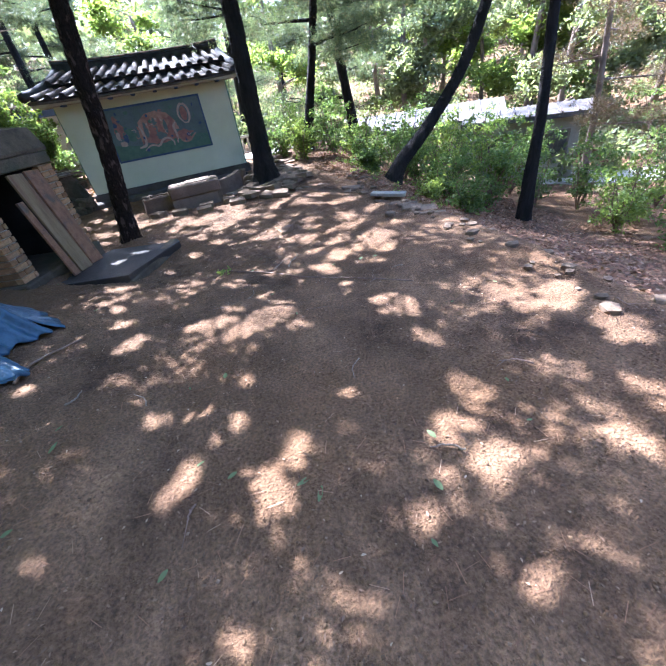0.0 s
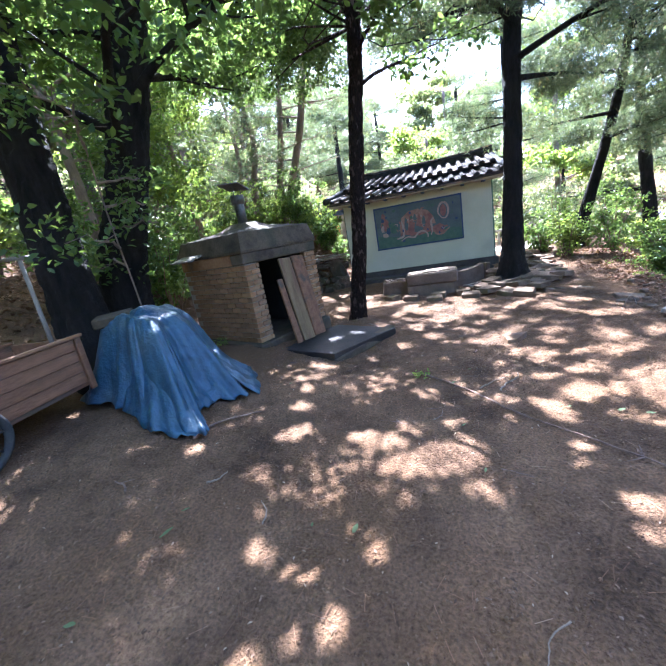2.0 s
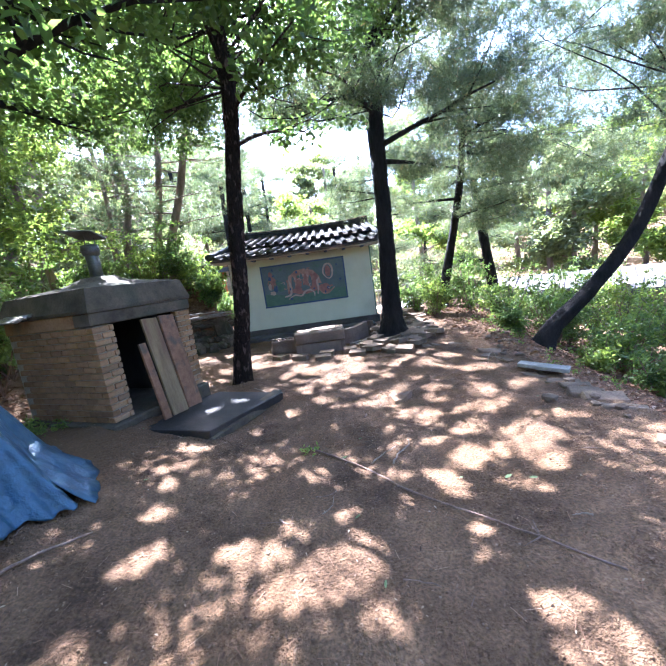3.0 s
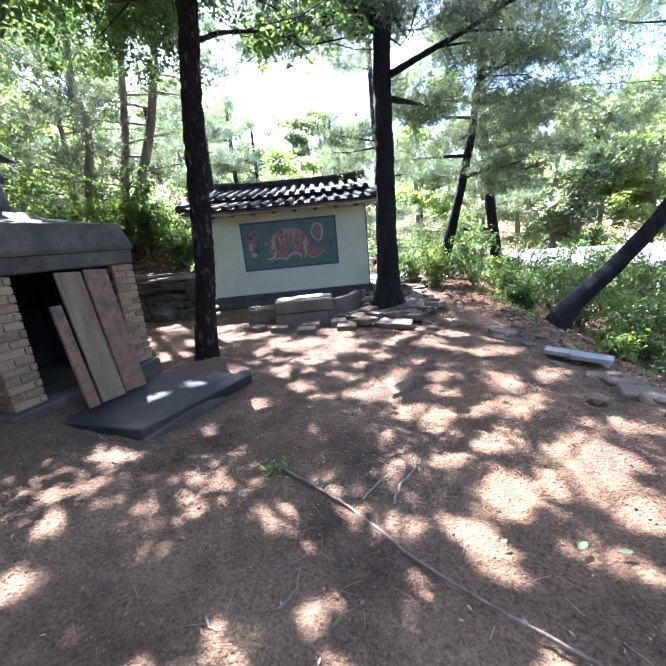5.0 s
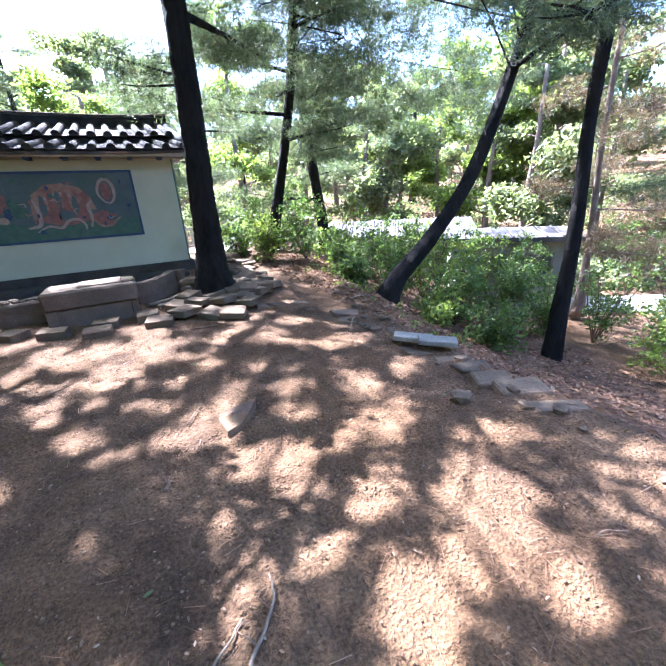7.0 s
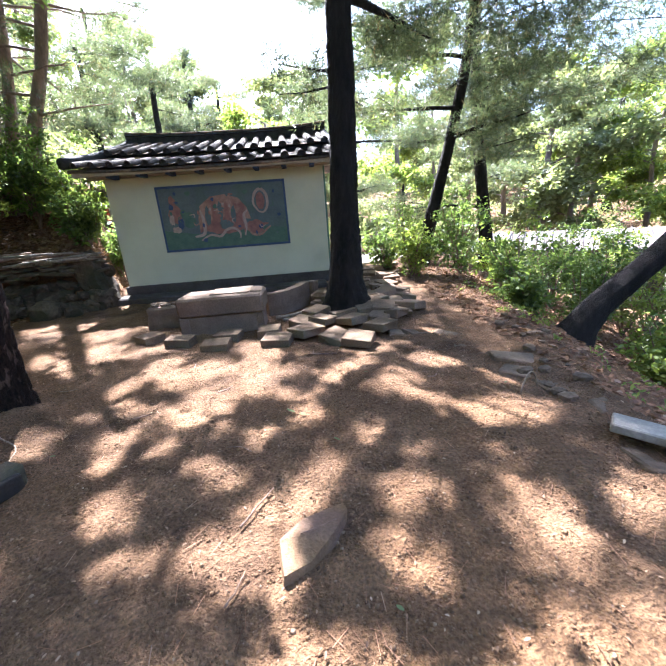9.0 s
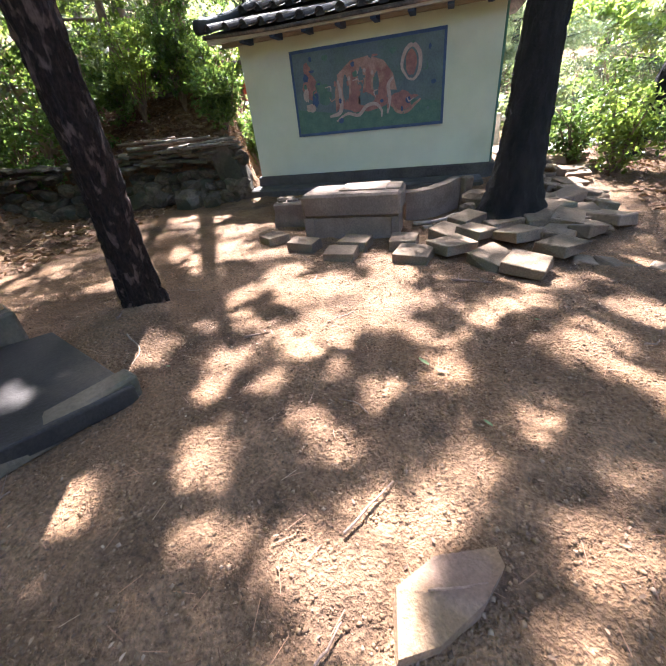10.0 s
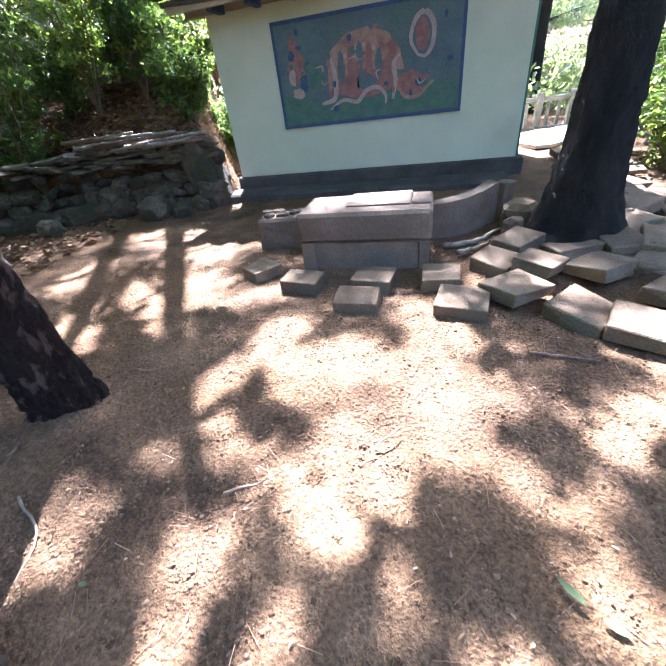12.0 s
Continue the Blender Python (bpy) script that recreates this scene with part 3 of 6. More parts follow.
cap_m = [block_mesh("ridge_tile", (rp[k + 1] - rp[k]).length + 0.012, 0.2, 0.035, M_TILE, 0.004, 0.01, 70 + k) for k in range(cap_n)]
for k in range(cap_n):
    c_ = (rp[k] + rp[k + 1]) / 2 + Vector((0, 0, 0.128))
    part("ridge_tile", cap_m[k], shrine, "", Matrix.Translation(c_) @ Euler((0, -math.atan2(rp[k + 1].z - rp[k].z, rp[k + 1].x - rp[k].x), 0)).to_matrix().to_4x4())
for s0 in (0.0, 1.0):
    hip = Shape().tube([roof_point(s0, t) + Vector((0, -0.03, 0.11)) for t in np.linspace(-0.03, 1, 9)], [0.1] * 9, 8)
    part("hip_ridge", hip.mesh("hip_ridge", M_TILE_DARK), shrine)

# ---- painting on the wall ----
MX0, MX1, MZ0, MZ1 = -1.21, 1.275, 0.915, 2.095
mural = empty("mural", "framed wall painting in faded blue, green and orange on the plaster", "painting", at=pose(0, WY - 0.002, 0))
box_part("panel", MX0, MX1, -0.012, 0.0, MZ0, MZ1, M_TEAL, mural, "faded blue-green painted ground", 0.0)
for x0, x1, z0, z1 in ((MX0 - 0.04, MX1 + 0.04, MZ0 - 0.045, MZ0), (MX0 - 0.04, MX1 + 0.04, MZ1, MZ1 + 0.045), (MX0 - 0.04, MX0, MZ0, MZ1), (MX1, MX1 + 0.04, MZ0, MZ1)):
    box_part("border", x0, x1, -0.02, 0.0, z0, z1, M_INDIGO, mural, "dark blue painted border", 0.0)


def flat_shape(name, outline, mat, layer, label=""):
    """A patch of paint: outline in wall metres."""
    n = len(outline)
    v = [(x, -0.0125 - 0.0015 * layer, z) for x, z in outline]
    me = bpy.data.meshes.new(name)
    me.from_pydata(v, [], [tuple(range(n))])
    me.materials.append(mat)
    return part(name, me, mural, label)


def stroke(name, pts, width, mat, layer):
    p = curve_pts([(x, z, 0) for x, z in pts], 24)[:, :2]
    d = np.gradient(p, axis=0)
    nrm = np.stack([-d[:, 1], d[:, 0]], 1) / np.maximum(np.linalg.norm(d, axis=1, keepdims=True), 1e-6)
    w = width * (0.35 + 0.65 * np.sin(np.linspace(0.25, math.pi - 0.15, 24)))[:, None]
    a, b_ = p + nrm * w, p - nrm * w
    v = [(x, -0.0125 - 0.0015 * layer, z) for x, z in np.concatenate([a, b_])]
    f = [(i, i + 1, 24 + i + 1, 24 + i) for i in range(23)]
    me = bpy.data.meshes.new(name)
    me.from_pydata(v, [], f)
    me.materials.append(mat)
    return part(name, me, mural)


def oval(cx, cz, rx, rz, wob=0.08, n=20, seed=0):
    r = random.Random(seed)
    return [(cx + rx * math.cos(a) * (1 + r.uniform(-wob, wob)), cz + rz * math.sin(a) * (1 + r.uniform(-wob, wob))) for a in np.linspace(0, 2 * math.pi, n, endpoint=False)]


flat_shape("green_field", [(-1.21, 0.915), (1.275, 0.915), (1.275, 1.2), (0.7, 1.28), (0.1, 1.16), (-0.6, 1.2), (-1.21, 1.3)], M_LEAFPAINT, 1, "green painted ground")
arch = [(-0.50, 1.2), (-0.50, 1.5), (-0.42, 1.75), (-0.2, 1.9), (0.1, 1.93), (0.35, 1.84), (0.5, 1.65), (0.56, 1.42), (0.4, 1.44), (0.2, 1.42), (-0.1, 1.45), (-0.3, 1.36)]
flat_shape("orange_arch", arch, M_ORANGE, 2, "large orange arched patch")
for k, (x, z, rx, rz) in enumerate(((-0.3, 1.52, 0.05, 0.2), (-0.17, 1.58, 0.045, 0.22), (-0.04, 1.6, 0.05, 0.2), (0.09, 1.58, 0.045, 0.2), (0.22, 1.54, 0.05, 0.17), (-0.2, 1.32, 0.13, 0.09), (0.04, 1.34, 0.14, 0.09), (0.34, 1.46, 0.1, 0.12))):
    flat_shape("maroon_patch", oval(x, z, rx, rz, 0.2, 16, k), M_MAROON if k % 2 else M_TEAL, 3)
for k, (x, z) in enumerate(((-0.24, 1.66), (-0.1, 1.72), (0.03, 1.74), (0.16, 1.7))):
    flat_shape("pink_dab", oval(x, z, 0.024, 0.03, 0.1, 12, k), M_PINK, 4)
stroke("pink_curl", [(-0.62, 1.14), (-0.42, 1.2), (-0.4, 1.45), (-0.44, 1.65)], 0.035, M_PINK, 5)
stroke("pink_curl", [(-0.5, 1.06), (-0.3, 1.16), (-0.1, 1.12), (0.04, 1.24), (0.2, 1.26), (0.3, 1.16), (0.3, 1.06)], 0.028, M_PINK, 5)
flat_shape("maroon_patch", oval(0.02, 1.32, 0.42, 0.17, 0.15, 22, 71), M_MAROON, 2.4)
flat_shape("maroon_patch", oval(0.62, 1.26, 0.2, 0.13, 0.2, 18, 72), M_MAROON, 2.7)
stroke("pink_curl", [(0.4, 1.1), (0.44, 1.3), (0.42, 1.5), (0.5, 1.6)], 0.03, M_PINK, 5)
stroke("orange_curl", [(0.48, 1.24), (0.56, 1.12), (0.72, 1.1), (0.86, 1.2), (0.95, 1.26)], 0.025, M_ORANGE, 5)
stroke("pink_ring", [(0.74, 1.55), (0.64, 1.72), (0.7, 1.92), (0.82, 1.98), (0.92, 1.86), (0.92, 1.66), (0.84, 1.54), (0.74, 1.55)], 0.03, M_PINK, 4)
flat_shape("maroon_patch", oval(0.79, 1.76, 0.09, 0.17, 0.12, 16, 9), M_MAROON, 3)
flat_shape("maroon_patch", oval(-0.94, 1.6, 0.12, 0.2, 0.2, 16, 11), M_MAROON, 2)
flat_shape("orange_patch", oval(-0.97, 1.85, 0.07, 0.1, 0.25, 14, 12), M_MAROON, 3)
flat_shape("green_patch", oval(-0.68, 1.5, 0.13, 0.16, 0.25, 16, 13), M_LEAFPAINT, 2)
mr_ = random.Random(3)
for k in range(34):
    x, z = mr_.uniform(-1.12, 1.15), mr_.uniform(0.98, 2.02)
    mt = (M_LEAFPAINT, M_MAROON, M_TEAL, M_LEAFPAINT, M_INDIGO, M_MAROON)[mr_.randrange(6)]
    flat_shape("small_dab", oval(x, z, mr_.uniform(0.015, 0.06), mr_.uniform(0.015, 0.05), 0.25, 10, k + 50), mt, 6 + k % 3)
for k in range(12):
    x, z, a = mr_.uniform(-1.0, 1.0), mr_.uniform(1.0, 1.9), mr_.uniform(0, 6.28)
    stroke("thin_curl", [(x, z), (x + 0.07 * math.cos(a), z + 0.07 * math.sin(a)), (x + 0.12 * math.cos(a + 0.9), z + 0.12 * math.sin(a + 0.9))], 0.01, (M_PINK, M_LEAFPAINT, M_ORANGE)[k % 3], 9)
for k, (x, z, rx, rz) in enumerate(((-1.02, 1.5, 0.05, 0.12), (-0.86, 1.42, 0.06, 0.1), (-0.96, 1.3, 0.09, 0.06), (-0.78, 1.62, 0.05, 0.09), (-1.0, 1.74, 0.05, 0.06))):
    flat_shape("pale_patch", oval(x, z, rx, rz, 0.25, 14, 90 + k), (M_PINK, M_INDIGO, M_PINK, M_LEAFPAINT, M_INDIGO)[k], 3.4)

# ---- stones before the shrine ----
altar = empty("stone_altar", "weathered pinkish stone altar block with a recessed front panel", "altar", at=pose(0.415, 9.44, gz(0.4, 9.2) - 0.03))
box_part("base_block", -0.545, 0.545, -0.26, 0.26, 0.0, 0.272, M_STONE, altar, "", 0.015, 0.008, 3)
box_part("front_rim", -0.56, -0.44, -0.29, -0.262, 0.0, 0.27, M_STONE, altar, "", 0.008, 0.003, 4)
box_part("front_rim", 0.47, 0.56, -0.29, -0.262, 0.0, 0.27, M_STONE, altar, "", 0.008, 0.003, 5)
box_part("top_slab", -0.57, 0.57, -0.3, 0.29, 0.274, 0.53, M_STONE, altar, "", 0.028, 0.012, 6)
for x0, x1, y1, k in ((-0.16, 0.4, 0.275, 8), (0.402, 0.555, 0.2, 10)):
    box_part("top_flake", x0, x1, -0.12, y1, 0.526, 0.547, M_STONE, altar, "thin flaked layer on the block's top", 0.008, 0.014, k)
low = tagged(part("low_stone_bench", block_mesh("low_stone_bench", 0.64, 0.32, 0.35, M_STONE, 0.015, 0.025, 9, 0.97, 3), None, "", pose(-0.5, 9.85, gz(-0.5, 9.8) - 0.04, 0, 0, 4)),
             "low worn stone block with a crumbled top beside the altar", "stone block")
for k in range(9):
    q = random.Random(k)
    x, y = -0.75 + 0.062 * k, 9.85 + q.uniform(-0.08, 0.1)
    tagged(part("rubble_stone", rock_mesh("rubble_stone", q.uniform(0.07, 0.14), 0.1, 0.07, M_STONE, k + 30, 1), None, "", pose(x, y, 0.247, 0, 0, q.uniform(0, 90))),
           "small pale rubble stone on the low block", "stone", "rubble on the low block")
wall_curve = Shape()
cp = curve_pts([(0.98, 9.84), (1.2, 9.9), (1.42, 10.03), (1.62, 10.22)], 12)
for i, (x, y) in enumerate(cp):
    top = 0.27 + 0.09 * (i / 11) ** 2 + 0.004 * math.sin(i * 2.1)
    g = gz(x, y) - 0.06
    nrm = Vector((0.45, -0.89, 0)) if i < 6 else Vector((0.68, -0.73, 0))
    for k, zz in ((0.0, g), (0.0, top), (-0.12, top + 0.01), (-0.12, g)):
        wall_curve.v.append(Vector((x, y, zz)) + nrm * k)
for i in range(11):
    for k in range(4):
        a = i * 4
        wall_curve.f.append((a + k, a + 4 + k, a + 4 + (k + 1) % 4, a + (k + 1) % 4))
wall_curve.f += [(0, 1, 2, 3), (47, 46, 45, 44)]
tagged(part("low_curved_wall", wall_curve.mesh("low_curved_wall", M_STONE, False)), "low curved stone kerb joining the altar", "stone kerb")
tagged(part("end_stone", block_mesh("end_stone", 0.13, 0.12, 0.44, M_STONE, 0.01, 0.02, 12), None, "", pose(1.68, 10.28, gz(1.68, 10.28) - 0.04, 0, 3, 40)), "upright stone at the end of the curved kerb", "stone post")

PAVERS = [(-0.5, 8.99, -35, 0.25, 0.27), (-0.04, 8.79, -4, 0.31, 0.25), (0.47, 8.48, -4, 0.32, 0.24), (0.55, 8.82, -5, 0.31, 0.30), (1.06, 8.85, 1, 0.29, 0.30), (1.2, 8.46, -9, 0.33, 0.32)]
for k, (x, y, a, l_, w_) in enumerate(PAVERS):
    tagged(part("paver", block_mesh("paver", l_, w_, 0.125, M_PAVER, 0.012, 0.006, 20 + k), None, "", pose(x, y, gz(x, y) - 0.015, (k % 3 - 1) * 1.5, (k % 2) * 1.5, a)),
           "loose worn paving block lying on bare earth", "paving block", "loose pavers before the altar")
PILE = [(1.5, 9.14, -37, 0.31, 0.30), (1.7, 9.44, -45, 0.29, 0.33), (1.78, 8.99, -34, 0.28, 0.34), (2.07, 9.32, -74, 0.31, 0.34), (2.17, 8.96, -49, 0.31, 0.35), (1.55, 8.6, -51, 0.30, 0.36),
        (1.91, 8.4, -49, 0.36, 0.34), (2.14, 8.19, -27, 0.32, 0.30), (2.4, 9.3, -82, 0.35, 0.28), (2.72, 9.71, -106, 0.32, 0.32), (2.66, 9.3, -109, 0.36, 0.28), (2.46, 8.56, -48, 0.30, 0.33)]
for k, (x, y, a, l_, w_) in enumerate(PILE):
    q = random.Random(k + 5)
    tagged(part("stone_slab", block_mesh("stone_slab", l_, w_, q.uniform(0.085, 0.12), M_PAVER, 0.022, 0.007, 40 + k), None, "", pose(x, y, gz(x, y) - 0.01 + 0.03 * (k % 3), q.uniform(-8, 8), q.uniform(-8, 8), a)),
           "flat broken stone slab heaped round the pine's foot", "stone slab", "slabs round the pine")
# broken slabs along the path behind the pine and along the terrace edge
q = random.Random(21)
for k in range(44):
    u = k / 43
    x, y = 2.75 + 0.55 * u + q.uniform(-0.38, 0.38), 9.0 + 4.2 * u + q.uniform(-0.15, 0.15)
    tagged(part("path_slab", block_mesh("path_slab", q.uniform(0.26, 0.46), q.uniform(0.2, 0.34), q.uniform(0.06, 0.11), M_EDGE if k % 3 else M_PAVER, 0.03, 0.012, 70 + k), None, "", pose(x, y, gz(x, y) + 0.01 + 0.035 * (k % 2), q.uniform(-8, 8), q.uniform(-8, 8), q.uniform(0, 180))),
           "uneven stone slab of the rough path past the pine", "stone slab", "slabs of the path")
EDGE = curve_pts([(2.75, 8.55), (3.2, 8.2), (3.4, 7.5), (3.5, 6.8), (3.5, 6.1), (3.55, 5.5), (3.5, 5.0), (3.45, 4.5)], 15)
for k, (x, y) in enumerate(EDGE):
    x, y = x + q.uniform(-0.12, 0.12), y + q.uniform(-0.06, 0.06)
    tagged(part("edge_slab", block_mesh("edge_slab", q.uniform(0.22, 0.42), q.uniform(0.14, 0.26), q.uniform(0.06, 0.09), M_EDGE, 0.035, 0.012, 120 + k), None, "", pose(x, y, gz(x, y) - 0.074, q.uniform(-5, 5), q.uniform(0, 8), q.uniform(-40, 20))),
           "rough stone slab edging the earth terrace", "stone slab", "slabs along the terrace edge")
for k, (x, y, a, l_) in enumerate(((3.48, 5.98, -42, 0.4), (3.6, 5.76, -38, 0.38))):
    tagged(part("pale_slab", block_mesh("pale_slab", l_, 0.17, 0.05, M_PALE, 0.008, 0.008, 160 + k), None, "", pose(x, y, gz(x, y) + 0.065, 0, 4, a)), "pale grey dressed slab lying on the terrace edge", "stone slab", "pale slabs")
lone = Shape()
outline = [(1.425, 5.42), (1.40, 5.575), (1.50, 5.70), (1.69, 5.78), (1.705, 5.71), (1.645, 5.6), (1.53, 5.48)]
g = gz(1.55, 5.6)
for z in (g - 0.03, g + 0.05):
    for k, (x, y) in enumerate(outline):
        lone.v.append(Vector((x + (0.01 if z > g else 0), y + (0.015 if z > g else 0), z + 0.02 * math.sin(k * 1.7))))
lone.f = [tuple(range(6, -1, -1)), tuple(range(7, 14))] + [(k, (k + 1) % 7, 7 + (k + 1) % 7, 7 + k) for k in range(7)]
tagged(part("flat_stone", lone.mesh("flat_stone", M_BUFF, False)), "wedge-shaped flat stone lying alone on the earth", "stone")
for k in range(60):
    y = q.uniform(0.6, 9.0)
    x = float(edge_x(y)) - 0.15 + q.gauss(0, 0.18)
    s_ = q.uniform(0.05, 0.17)
    tagged(part("edge_stone", rock_mesh("edge_stone", s_, s_ * 0.8, s_ * 0.55, M_EDGE, 500 + k, 1), None, "", pose(x, y, gz(x, y) + s_ * 0.1, 0, 0, q.uniform(0, 180))), "small rough stone at the terrace edge", "stone", "stones along the terrace edge")
for k, (x, y, s_) in enumerate(((1.80, 10.02, 0.34), (1.72, 9.78, 0.22), (1.92, 9.75, 0.2))):
    tagged(part("root_stone", rock_mesh("root_stone", s_, s_ * 0.8, s_ * 0.9, M_PAVER, 560 + k, 2), None, "", pose(x, y, gz(x, y) + s_ * 0.3, 8, 4, 50 * k)), "lumpy pale stone between the kerb and the pine", "stone", "stones at the pine's foot")

# ---- brick kiln with leaning boards ----
KU, KS = Vector((0.37, 0.929, 0)).normalized(), Vector((-0.929, 0.37, 0)).normalized()
KW, KD, KB, KT = 1.48, 1.6, 0.31, 1.51
kiln = empty("brick_kiln", "old brick incinerator with a concrete cap and an open mouth", "kiln",
             at=Matrix.Translation((-1.856, 5.128, 0)) @ Matrix((( KU.x, KS.x, 0, 0), (KU.y, KS.y, 0, 0), (0, 0, 1, 0), (0, 0, 0, 1))))
# local x runs along the mouth's face, local y into the kiln
PW, MT = 0.26, 1.40
box_part("base", -0.08, KW + 0.015, -0.1, KD + 0.1, 0.0, KB, M_CONCRETE, kiln, "mossy concrete base", 0.02, 0.012, 2)
box_part("mortar_core", 0.014, PW - 0.014, 0.014, KD, KB + 0.002, KT - 0.06, M_MORTAR, kiln, "pale lime mortar between the bricks", 0.0)
box_part("mortar_core", KW - PW + 0.014, KW - 0.014, 0.014, KD, KB + 0.002, KT - 0.06, M_MORTAR, kiln, "pale lime mortar between the bricks", 0.0)
box_part("back_core", PW - 0.01, KW - PW + 0.01, KD - 0.2, KD, KB + 0.002, KT - 0.06, M_SOOT, kiln, "sooty back of the fire chamber", 0.0)
for x0, x1 in ((PW - 0.012, PW - 0.004), (KW - PW + 0.004, KW - PW + 0.012)):
    box_part("chamber_lining", x0, x1, 0.03, KD - 0.2, KB + 0.004, KT - 0.06, M_SOOT, kiln, "sooty chamber lining", 0.0)
box_part("upper_course", -0.004, KW + 0.004, 0.262, KD + 0.01, KT - 0.055, KT + 0.1, M_BRICK, kiln, "sooty brick under the cap", 0.008, 0.004, 7)
box_part("lintel", -0.012, KW + 0.012, -0.02, 0.26, KT - 0.055, KT + 0.1, M_CONCRETE, kiln, "stained concrete lintel", 0.015, 0.01, 5)
cap = Shape()
for x0, x1, y0, y1, z in ((-0.02, KW + 0.03, -0.03, KD + 0.06, KT + 0.102), (-0.025, KW + 0.035, -0.035, KD + 0.08, KT + 0.14), (0.05, KW - 0.03, 0.03, KD - 0.02, KT + 0.38), (0.52, 1.0, 0.48, 1.1, KT + 0.47), (0.66, 0.92, 0.62, 0.95, KT + 0.55)):
    cap.v += [Vector((x0, y0, z)), Vector((x1, y0, z)), Vector((x1, y1, z)), Vector((x0, y1, z))]
for r_ in range(4):
    for k in range(4):
        cap.f.append((r_ * 4 + k, r_ * 4 + (k + 1) % 4, r_ * 4 + 4 + (k + 1) % 4, r_ * 4 + 4 + k))
cap.f += [(3, 2, 1, 0), (16, 17, 18, 19)]
part("cap", cap.mesh("cap", M_CONCRETE, False), kiln, "hipped concrete cap with broken corners")
flap_ = Shape()
for i in range(29):
    for y in (-0.3, 0.3):
        flap_.v.append(Vector((-0.27 + 0.01 * i, y + 0.02 * math.sin(i * 0.9), 0.014 * math.sin(i * 1.35) - 0.3 * max(0.0, 0.27 - 0.01 * i))))
flap_.f = [(2 * i, 2 * i + 2, 2 * i + 3, 2 * i + 1) for i in range(28)]
fl = part("side_sheet", flap_.mesh("side_sheet", M_GREYWOOD), kiln, "bent ribbed roofing sheet at the side", Matrix.Translation((0.05, 1.25, KT + 0.19)))
fl.modifiers.new("thick", "SOLIDIFY").thickness = 0.012
flue = Shape().tube([(0.79, 0.8, KT + 0.48), (0.79, 0.8, KT + 0.72), (0.78, 0.8, KT + 0.98)], [0.08, 0.08, 0.085], 14)
part("chimney", flue.mesh("chimney", M_METAL), kiln, "dark rusty chimney pipe")
part("chimney_collar", Shape().tube([(0.785, 0.8, KT + 0.84), (0.785, 0.8, KT + 0.91), (0.78, 0.8, KT + 0.98)], [0.1, 0.115, 0.1], 14).mesh("chimney_collar", M_METAL), kiln)
part("chimney_hat", block_mesh("chimney_hat", 0.44, 0.34, 0.02, M_METAL, 0.012, 0.004, 3), kiln, "bent flat metal rain hat", pose(0.76, 0.8, KT + 1.1, 4, 8, 30))
for x in (0.73, 0.87):
    part("hat_stay", Shape().tube([(x, 0.8, KT + 0.92), (x, 0.8, KT + 1.11)], [0.008, 0.008], 6).mesh("hat_stay", M_METAL), kiln)

BOARDS = [(0.37, 0.1, 0.98, M_REDWOOD, "narrow reddish plank"), (0.56, 0.24, 1.27, M_BOARD, "weathered grey-brown plank with peeled paint"), (0.81, 0.24, 1.27, M_REDWOOD, "reddish-brown plank with worn paint")]
for k, (x, w_, l_, mat, lab) in enumerate(BOARDS):
    out, base_z = 0.36, 0.2
    tilt = math.degrees(math.atan2(out - 0.06, 1.24))
    m = kiln.matrix_basis @ Matrix.Translation((x + 0.05, -out - 0.012 * k, base_z)) @ pose(0, 0, 0, -tilt, 3 + 0.6 * k, 0)
    tagged(part("leaning_board", block_mesh("leaning_board", w_, 0.03, l_, mat, 0.004, 0.004, k + 3), None, "", m), lab + " leaning across the kiln's mouth", "board", "boards against the kiln")
# slab in front of the mouth
SL = Shape()
top = [(-1.96, 5.22, 0.215), (-0.69, 4.87, 0.175), (-0.07, 6.2, 0.075), (-1.12, 6.58, 0.105)]
for dz in (-0.11, 0.0):
    SL.v += [Vector((x, y, z + dz)) for x, y, z in top]
SL.f = [(3, 2, 1, 0), (4, 5, 6, 7)] + [(k, (k + 1) % 4, 4 + (k + 1) % 4, 4 + k) for k in range(4)]
sl = tagged(part("hearth_slab", SL.mesh("hearth_slab", M_SLABTOP, False)), "smooth dark grey stone slab lying before the kiln", "stone slab")
bv = sl.modifiers.new("edge", "BEVEL")
bv.width, bv.segments = 0.012, 2
tagged(part("slab_support", block_mesh("slab_support", 1.5, 0.14, 0.12, M_CONCRETE, 0.015, 0.015, 4), None, "", pose(-0.44, 5.58, -0.02, 0, 0, 67)), "pale concrete strip under the slab's edge", "concrete strip")

